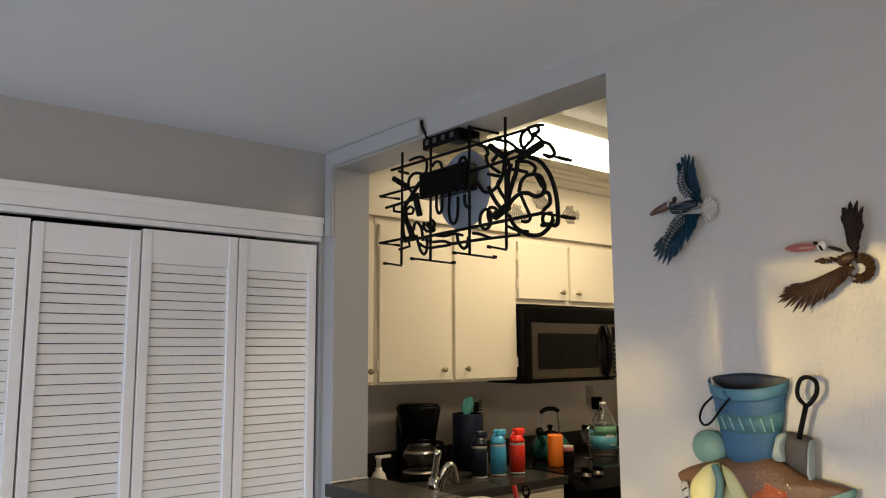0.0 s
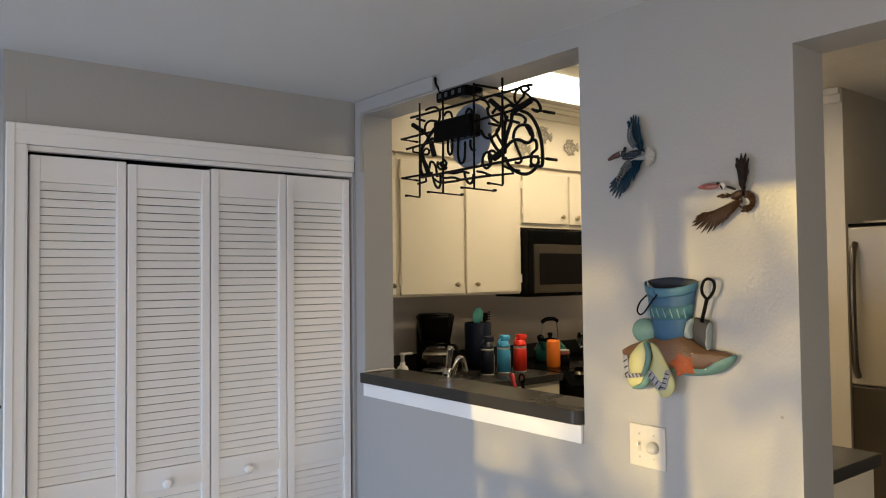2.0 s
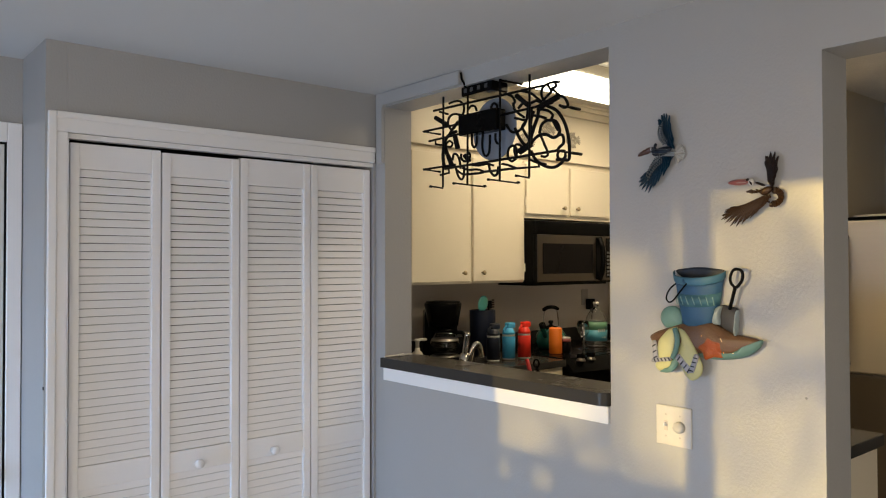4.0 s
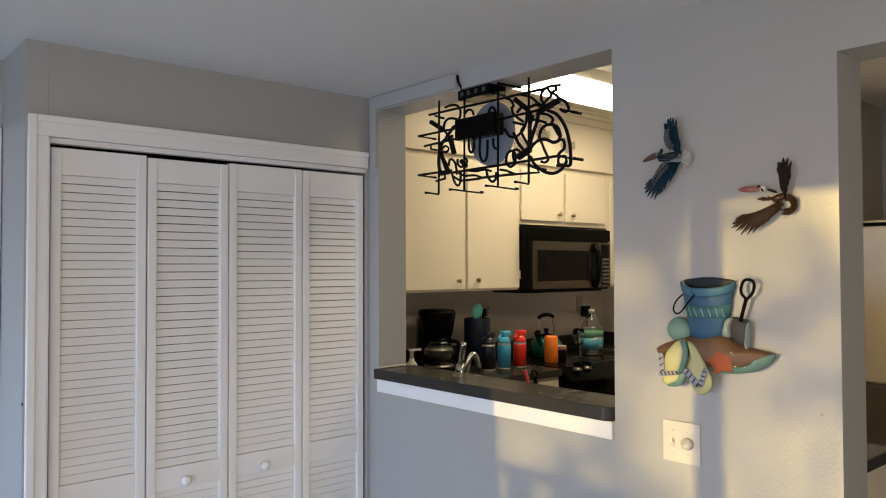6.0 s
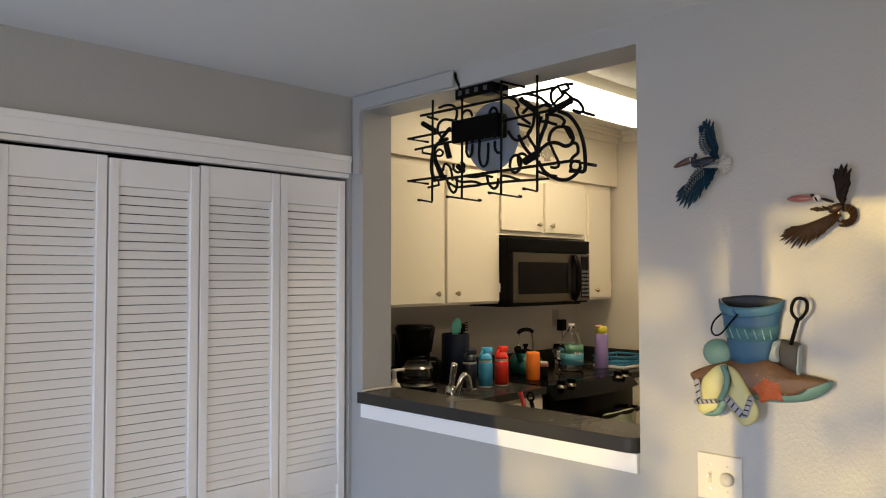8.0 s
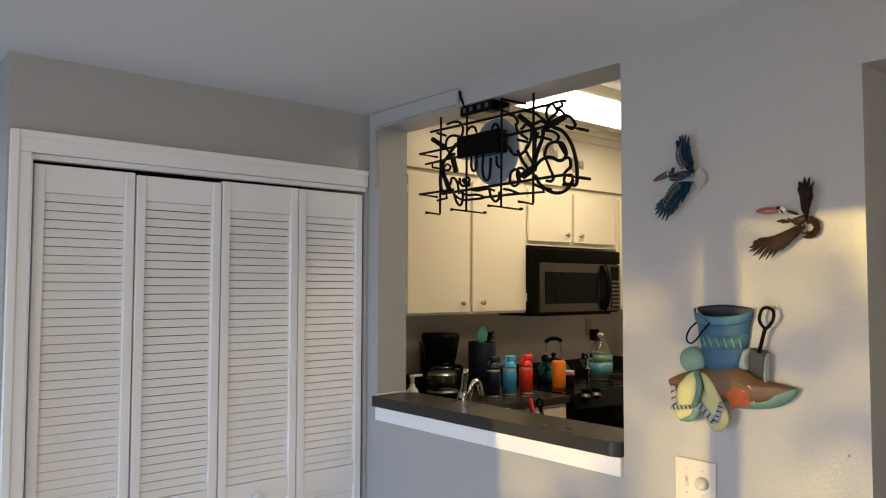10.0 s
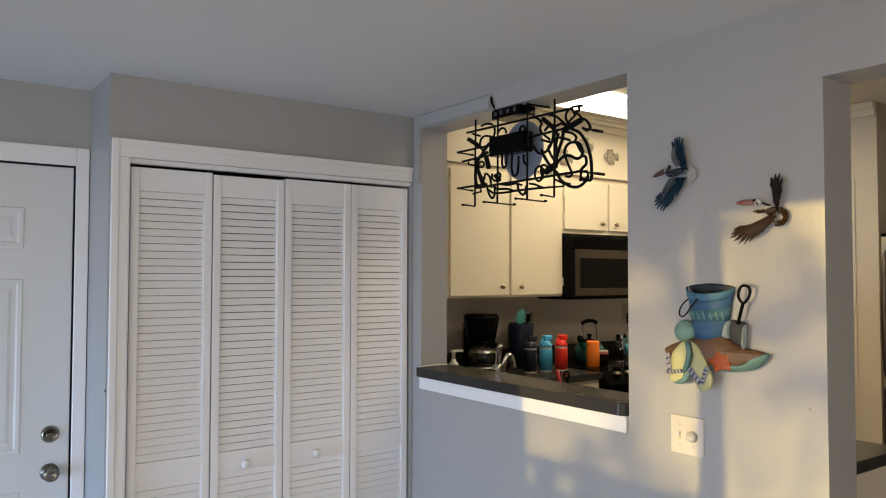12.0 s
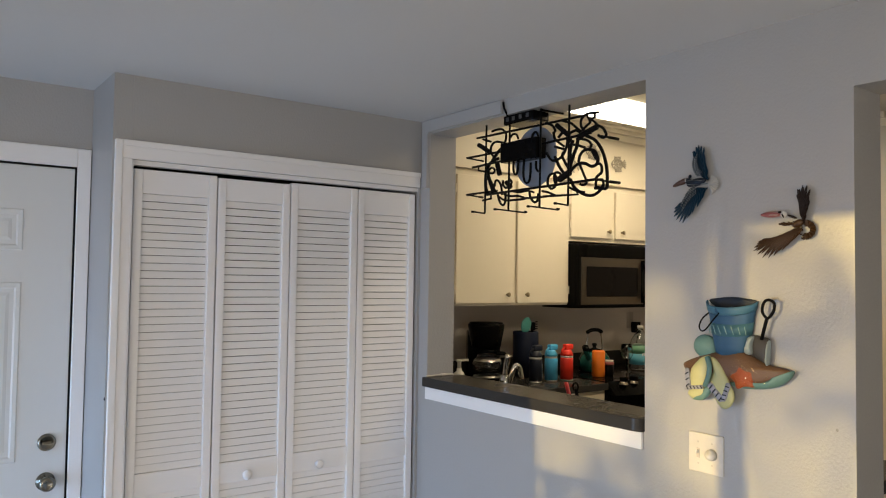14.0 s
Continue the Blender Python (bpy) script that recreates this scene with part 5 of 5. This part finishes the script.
for k in range(5):
    part("lettering_bar", box(BX - 0.040 + 0.016 * k, BX - 0.028 + 0.016 * k, BY - 0.0745 + 0.014 * abs(k - 2) ** 1.5 / 3, BY - 0.060, CTOP + 0.066, CTOP + 0.076, 0.001), PALE, lab)

PX_, PY_ = 3.645, 2.655
pb = thing("purple_bottle", (PX_, PY_, CTOP), "lilac steel bottle with a yellow lid", "water bottle")
part("body", lathe([(0.040, 0), (0.043, 0.004), (0.043, 0.215), (0.038, 0.225)], (PX_, PY_, CTOP + 0.001)), material("lilac_coat", (0.28, 0.20, 0.44), 0.4, vary=0.08), pb, "", True)
part("lid", lathe([(0.038, 0), (0.038, 0.035), (0.030, 0.045), (0, 0.046)], (PX_, PY_, CTOP + 0.226)), material("yellow_lid", (0.62, 0.55, 0.05), 0.4), pb, "yellow screw lid", True)
part("spout", box(PX_ - 0.060, PX_ - 0.005, PY_ - 0.012, PY_ + 0.012, CTOP + 0.262, CTOP + 0.282, 0.006, 2), material("peach_spout", (0.70, 0.36, 0.20), 0.4), pb, "peach flip spout", True)
rack = thing("dish_rack", (3.80, 2.62, CTOP), "blue wire dish tray with white tub on the worktop", "dish rack")
BLUEP = material("blue_plastic", (0.03, 0.20, 0.34), 0.35, vary=0.15)
part("tub", box(3.665, 3.96, 2.50, 2.74, CTOP + 0.001, CTOP + 0.022, 0.008, 3), PALE, rack)
for z in (0.045, 0.075):
    part("rim_wire", tube([(3.67, 2.505, CTOP + z), (3.955, 2.505, CTOP + z), (3.955, 2.735, CTOP + z), (3.67, 2.735, CTOP + z)], 0.006, 8, closed=True), BLUEP, rack, "", True)
for k in range(9):
    part("rib", tube([(3.68 + 0.033 * k, 2.505, CTOP + 0.075), (3.68 + 0.033 * k, 2.51, CTOP + 0.025), (3.68 + 0.033 * k, 2.73, CTOP + 0.025), (3.68 + 0.033 * k, 2.735, CTOP + 0.075)], 0.0035, 6), BLUEP, rack)
out = thing("wall_outlet", (3.76, KBACK, 1.30), "white wall outlet with a black plug adapter", "outlet")
part("plate", box(3.715, 3.785, KBACK - 0.006, KBACK - 0.0005, 1.295, 1.410, 0.002), material("beige_outlet", (0.34, 0.30, 0.25), 0.4), out)
part("adapter", box(3.755, 3.815, KBACK - 0.050, KBACK - 0.007, 1.262, 1.340, 0.005), BLACK, out, "black plug adapter")
part("cable", tube([(3.785, KBACK - 0.03, 1.262), (3.79, KBACK - 0.03, 1.20), (3.77, KBACK - 0.035, 1.15)], 0.003, 6, smooth=4), BLACK, out)
paper = thing("paper_box", (3.70, 2.98, CTOP), "small white carton behind the bottles", "box")
part("carton", box(3.66, 3.76, 2.94, 3.04, CTOP + 0.001, CTOP + 0.145, 0.002), PALE, paper)

# ---------------------------------------------------------------- sink side
faucet = thing("faucet", (1.58, 1.997, CTOP), "chrome kitchen faucet with a lever handle", "faucet")
part("base_plate", box(1.55, 1.61, 1.88, 2.09, CTOP + 0.001, CTOP + 0.012, 0.005, 2), CHROME, faucet)
part("body", lathe([(0.027, 0), (0.026, 0.09), (0.023, 0.13), (0.018, 0.152), (0, 0.156)], (1.58, 1.997, CTOP + 0.012)), CHROME, faucet, "", True)
part("lever", tube([(1.58, 1.997, CTOP + 0.15), (1.582, 1.990, CTOP + 0.20), (1.580, 1.975, CTOP + 0.255)], 0.0125, 12, smooth=4), CHROME, faucet, "", True)
part("spout", tube([(1.585, 1.982, CTOP + 0.10), (1.592, 1.963, CTOP + 0.17), (1.604, 1.952, CTOP + 0.205), (1.622, 1.946, CTOP + 0.198), (1.632, 1.942, CTOP + 0.150)], 0.0115, 12, smooth=6), CHROME, faucet, "", True)
soap = thing("soap_pump", (1.60, 2.355, CTOP), "white plastic soap pump bottle", "soap dispenser")
part("bottle", lathe([(0.028, 0), (0.032, 0.006), (0.032, 0.11), (0.022, 0.135), (0.012, 0.142), (0.012, 0.155)], (1.60, 2.355, CTOP + 0.001)), PALE, soap, "", True)
part("pump", lathe([(0.009, 0), (0.009, 0.03), (0.013, 0.032), (0.013, 0.042), (0, 0.043)], (1.60, 2.355, CTOP + 0.156)), PALE, soap, "", True)
part("nozzle", box(1.60, 1.655, 2.349, 2.361, CTOP + 0.188, CTOP + 0.199, 0.003), PALE, soap)
tub = thing("white_tub", (1.66, 1.93, CTOP), "round white plastic tub behind the faucet", "tub")
part("tub", lathe([(0.034, 0), (0.040, 0.05), (0.041, 0.080), (0.042, 0.085), (0.042, 0.092), (0, 0.093)], (1.70, 1.90, CTOP + 0.001)), PALE, tub, "", True)
RED = material("red_plastic", (0.42, 0.012, 0.015), 0.3, vary=0.1)
brush = thing("dish_brush", (1.75, 1.77, CTOP), "red handled dish brush leaning at the sink", "brush")
part("handle", tube([(1.755, 1.745, CTOP + 0.02), (1.75, 1.785, CTOP + 0.145)], 0.009, 10), RED, brush, "", True)
scis = thing("scissors", (1.79, 1.75, CTOP), "black and red handled kitchen scissors", "scissors")
part("handle", tube([(1.79, 1.735, CTOP + 0.02), (1.785, 1.762, CTOP + 0.115)], 0.008, 10), BLACK, scis, "", True)
part("loop", tube([(1.785, 1.762 + 0.016 * math.cos(a), CTOP + 0.125 + 0.018 * math.sin(a)) for a in (k * math.pi / 5 for k in range(10))], 0.004, 8, closed=True), BLACK, scis, "", True)
strip = thing("charging_cable", (1.35, 2.17, BAR), "thin white cord lying along the bar top", "cord")
part("wire", tube([(1.275, 2.172, BAR + 0.004), (1.31, 2.178, BAR + 0.004), (1.35, 2.174, BAR + 0.005), (1.39, 2.179, BAR + 0.004), (1.43, 2.176, BAR + 0.004)], 0.0035, 8, smooth=5), PALE, strip, "", True)
part("tag", box(1.355, 1.385, 2.168, 2.182, BAR + 0.001, BAR + 0.010, 0.003), PALE, strip)

# ---------------------------------------------------------------- fridge and what stands above it
fr = thing("fridge", (4.35, 1.06, KFLOOR), "satin steel two-door fridge with a long curved handle", "fridge")
FY0, FY1, FX = 0.700, 1.418, 4.020
part("body", box(FX + 0.045, KEAST + 0.74, FY0, FY1, KFLOOR, 1.840, 0.006), FRIDGE, fr)
d1 = part("upper_door", box(FX, FX + 0.040, FY0 + 0.002, FY1 - 0.002, 0.968, 1.846, 0.008, 3), FRIDGE, fr)
# lower door takes a darker steel in place of its shade and dark reflection
d2 = part("lower_door", box(FX, FX + 0.040, FY0 + 0.002, FY1 - 0.002, KFLOOR + 0.04, 0.958, 0.008, 3), MWSTEEL, fr, "steel lower door, shade and dark reflection put into its colour")
part("handle", tube([(FX + 0.002, 1.378, 1.012), (FX - 0.040, 1.376, 1.09), (FX - 0.056, 1.375, 1.38), (FX - 0.040, 1.376, 1.67), (FX + 0.002, 1.378, 1.755)], 0.019, 10, smooth=6), MWSTEEL, d1, "long curved steel handle", True)
part("top_cover", box(FX, FX + 0.12, FY0 + 0.002, FY1 - 0.004, 1.848, 1.866, 0.004), BLACK, fr)
tray = thing("serving_tray", (4.3, 1.06, 1.867), "white tray lying on the fridge", "tray")
part("tray", box(FX + 0.13, FX + 0.66, FY0 + 0.02, FY1 - 0.03, 1.8435, 1.886, 0.008, 2), PALE, tray)
wc = thing("wall_cabinet", (4.4, 0.8, 1.95), "cream wall cabinet above the fridge", "cabinet", "kitchen wall cabinets")
part("body", box(4.30, KEAST + 0.745, -0.35, 1.150, 1.93, 2.50, 0.003), CABINET, wc)
part("door", box(4.281, 4.299, 0.70, 1.135, 1.945, 2.485, 0.004), CABINET, wc)
part("door", box(4.281, 4.299, 0.24, 0.685, 1.945, 2.485, 0.004), CABINET, wc)
structure("corner_bead_trim", box(KEAST - 0.006, KEAST - 0.001, 1.560, 1.572, 0.96, 2.20, 0.001), PALE, "narrow white trim strip")
structure("crown_molding_east", boxes((KEAST - 0.022, KEAST - 0.001, 1.43, CABY - 0.09, KCEIL - 0.085, KCEIL - 0.001), (KEAST - 0.045, KEAST - 0.022, 1.43, CABY - 0.09, KCEIL - 0.04, KCEIL - 0.001), bevel=0.004), CABINET, "cream crown moulding")

# fish plaques on the soffit
PLAQUE = material("weathered_metal_plaque", (0.34, 0.31, 0.25), 0.5, metal=0.1, vary=0.5, scale=120, bump=0.5)


def fish(x, z, turn, size=0.055):
    ob = thing("fish_plaque", (x, CABY - 0.03, z), "small weathered metal fish plaque on the soffit", "wall ornament", "fish plaques on the soffit")
    m = Matrix.Translation((x, CABY - 0.036, z)) @ Matrix.Rotation(turn, 4, "Y")
    part("outline", tube([m @ Vector((size * math.cos(a), 0, size * 0.62 * math.sin(a))) for a in (k * math.pi / 10 for k in range(20))], 0.0036, 6, closed=True), PLAQUE, ob)
    for k in range(6):
        u = -0.55 + 0.24 * k
        h = 0.60 * math.sqrt(1 - u * u)
        part("rib", tube([m @ Vector((size * (u - 0.10), 0, size * h)), m @ Vector((size * (u + 0.10), -0.003, 0)), m @ Vector((size * (u - 0.10), 0, -size * h))], 0.0034, 6, smooth=4), PLAQUE, ob)
    part("spine", tube([m @ Vector((-size, 0, 0)), m @ Vector((size, 0, 0))], 0.004, 6), PLAQUE, ob)
    for k in range(5):
        a = radians(-40 + 20 * k)
        part("tail_ray", tube([m @ Vector((size * 0.8, 0, 0)), m @ Vector((size * (0.8 + 0.75 * math.cos(a)), 0, size * 0.75 * math.sin(a)))], 0.0045, 6), PLAQUE, ob)
    for s in (-1, 1):
        for k in range(6):
            u = -0.5 + 0.2 * k
            part("fin_ray", tube([m @ Vector((size * u, 0, s * size * 0.5)), m @ Vector((size * (u + 0.12), 0, s * size * 0.92))], 0.0035, 6), PLAQUE, ob)
    return ob


fish(2.965, 2.465, radians(8))
fish(3.212, 2.408, radians(-6))
fish(2.775, 2.366, radians(5))
fish(2.50, 2.45, radians(-8))

# ---------------------------------------------------------------- unseen tree added outside the sliding door to dapple the sun
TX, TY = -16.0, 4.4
tree = thing("tree", (TX, TY, -3.0), "unseen leafy tree added to dapple the sun on the kitchen wall", "tree")
BARK = material("bark", (0.10, 0.07, 0.045), 0.9, bump=0.8, scale=30, vary=0.3)
LEAF = material("green_leaf", (0.06, 0.10, 0.03), 0.6, vary=0.4)
bm = tube([(TX, TY, -3.0), (TX + 0.05, TY - 0.05, -1.5), (TX, TY + 0.05, 0.2), (TX + 0.1, TY, 1.1)], 0.13, 10, smooth=4)
rnd = random.Random(5)
for k in range(9):
    a = k * 2.4
    z0 = -0.3 + 0.28 * k
    e = Vector((TX + 1.7 * math.cos(a), TY + 1.9 * math.sin(a), z0 + 1.2 + rnd.uniform(0, 0.6)))
    tube([(TX, TY, z0), Vector((TX, TY, z0)).lerp(e, 0.5) + Vector((0, 0, 0.2)), e], 0.016, 7, bm, smooth=4)
part("trunk", bm, BARK, tree)
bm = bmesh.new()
# foliage tiers set to shade chosen spots of the sun patch: height and its spread, place and its spread, clumps
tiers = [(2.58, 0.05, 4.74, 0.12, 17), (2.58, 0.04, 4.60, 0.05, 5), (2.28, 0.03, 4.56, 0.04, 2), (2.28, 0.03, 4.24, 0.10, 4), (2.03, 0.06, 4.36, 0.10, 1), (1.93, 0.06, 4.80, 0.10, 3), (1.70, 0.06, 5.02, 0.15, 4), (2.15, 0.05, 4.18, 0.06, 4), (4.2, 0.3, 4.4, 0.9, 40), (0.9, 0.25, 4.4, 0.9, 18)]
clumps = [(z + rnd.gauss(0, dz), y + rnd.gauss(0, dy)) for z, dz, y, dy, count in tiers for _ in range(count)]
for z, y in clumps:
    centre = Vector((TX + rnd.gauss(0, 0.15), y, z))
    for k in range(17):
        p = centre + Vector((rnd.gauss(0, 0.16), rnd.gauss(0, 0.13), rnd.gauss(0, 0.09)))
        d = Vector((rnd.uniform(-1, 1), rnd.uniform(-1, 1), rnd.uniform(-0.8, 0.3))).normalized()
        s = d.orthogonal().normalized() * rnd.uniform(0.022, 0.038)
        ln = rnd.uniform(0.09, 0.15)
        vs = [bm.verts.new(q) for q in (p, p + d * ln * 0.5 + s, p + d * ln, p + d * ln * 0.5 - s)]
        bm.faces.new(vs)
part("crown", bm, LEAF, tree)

# a second unseen tree further off, added to soften and dim the left sun patch
tree = thing("tree", (-22.2, 6.5, -3.0), "unseen taller leafy tree added to dim the left sun patch", "tree")
bm = tube([(-22.2, 6.5, -3.0), (-22.1, 6.4, -1.0), (-22.2, 6.5, 0.6), (-22.2, 6.45, 1.7)], 0.16, 10, smooth=4)
for k in range(7):
    a = k * 2.4
    tube([(-22.15, 6.48, 0.2 + 0.2 * k), (-22.15 + 0.5 * math.cos(a), 6.48 + 0.35 * math.sin(a), 1.0 + 0.25 * k), (-22.15 + 1.1 * math.cos(a), 6.48 + 0.6 * math.sin(a), 1.9 + 0.2 * k)], 0.014, 7, bm, smooth=4)
part("trunk", bm, BARK, tree)
bm = bmesh.new()
for k in range(700):
    p = Vector((-22.2 + rnd.gauss(0, 0.12), rnd.uniform(6.01, 7.06) + 0.05 * rnd.gauss(0, 1), 1.6 + 2.2 * rnd.random() if k < 480 else rnd.uniform(2.62, 3.0)))
    d = Vector((rnd.uniform(-1, 1), rnd.uniform(-1, 1), rnd.uniform(-0.8, 0.3))).normalized()
    s = d.orthogonal().normalized() * rnd.uniform(0.024, 0.042)
    ln = rnd.uniform(0.09, 0.16)
    bm.faces.new([bm.verts.new(q) for q in (p, p + d * ln * 0.5 + s, p + d * ln, p + d * ln * 0.5 - s)])
part("crown", bm, LEAF, tree)

# small dents in the paint
structure("trim_wall_dent", lathe([(0.0042, 0.0), (0.003, -0.0008), (0.0, -0.001)], (KX, 0.392, 1.266), "X", 12), material("scuffed_paint", (0.28, 0.275, 0.26), 0.6), "small dent in the wall paint")
structure("trim_corner_chip", box(-0.0315, -0.0285, CLY - 0.0008, CLY + 0.006, 1.195, 1.205), DARK, "small chip on the wall corner")
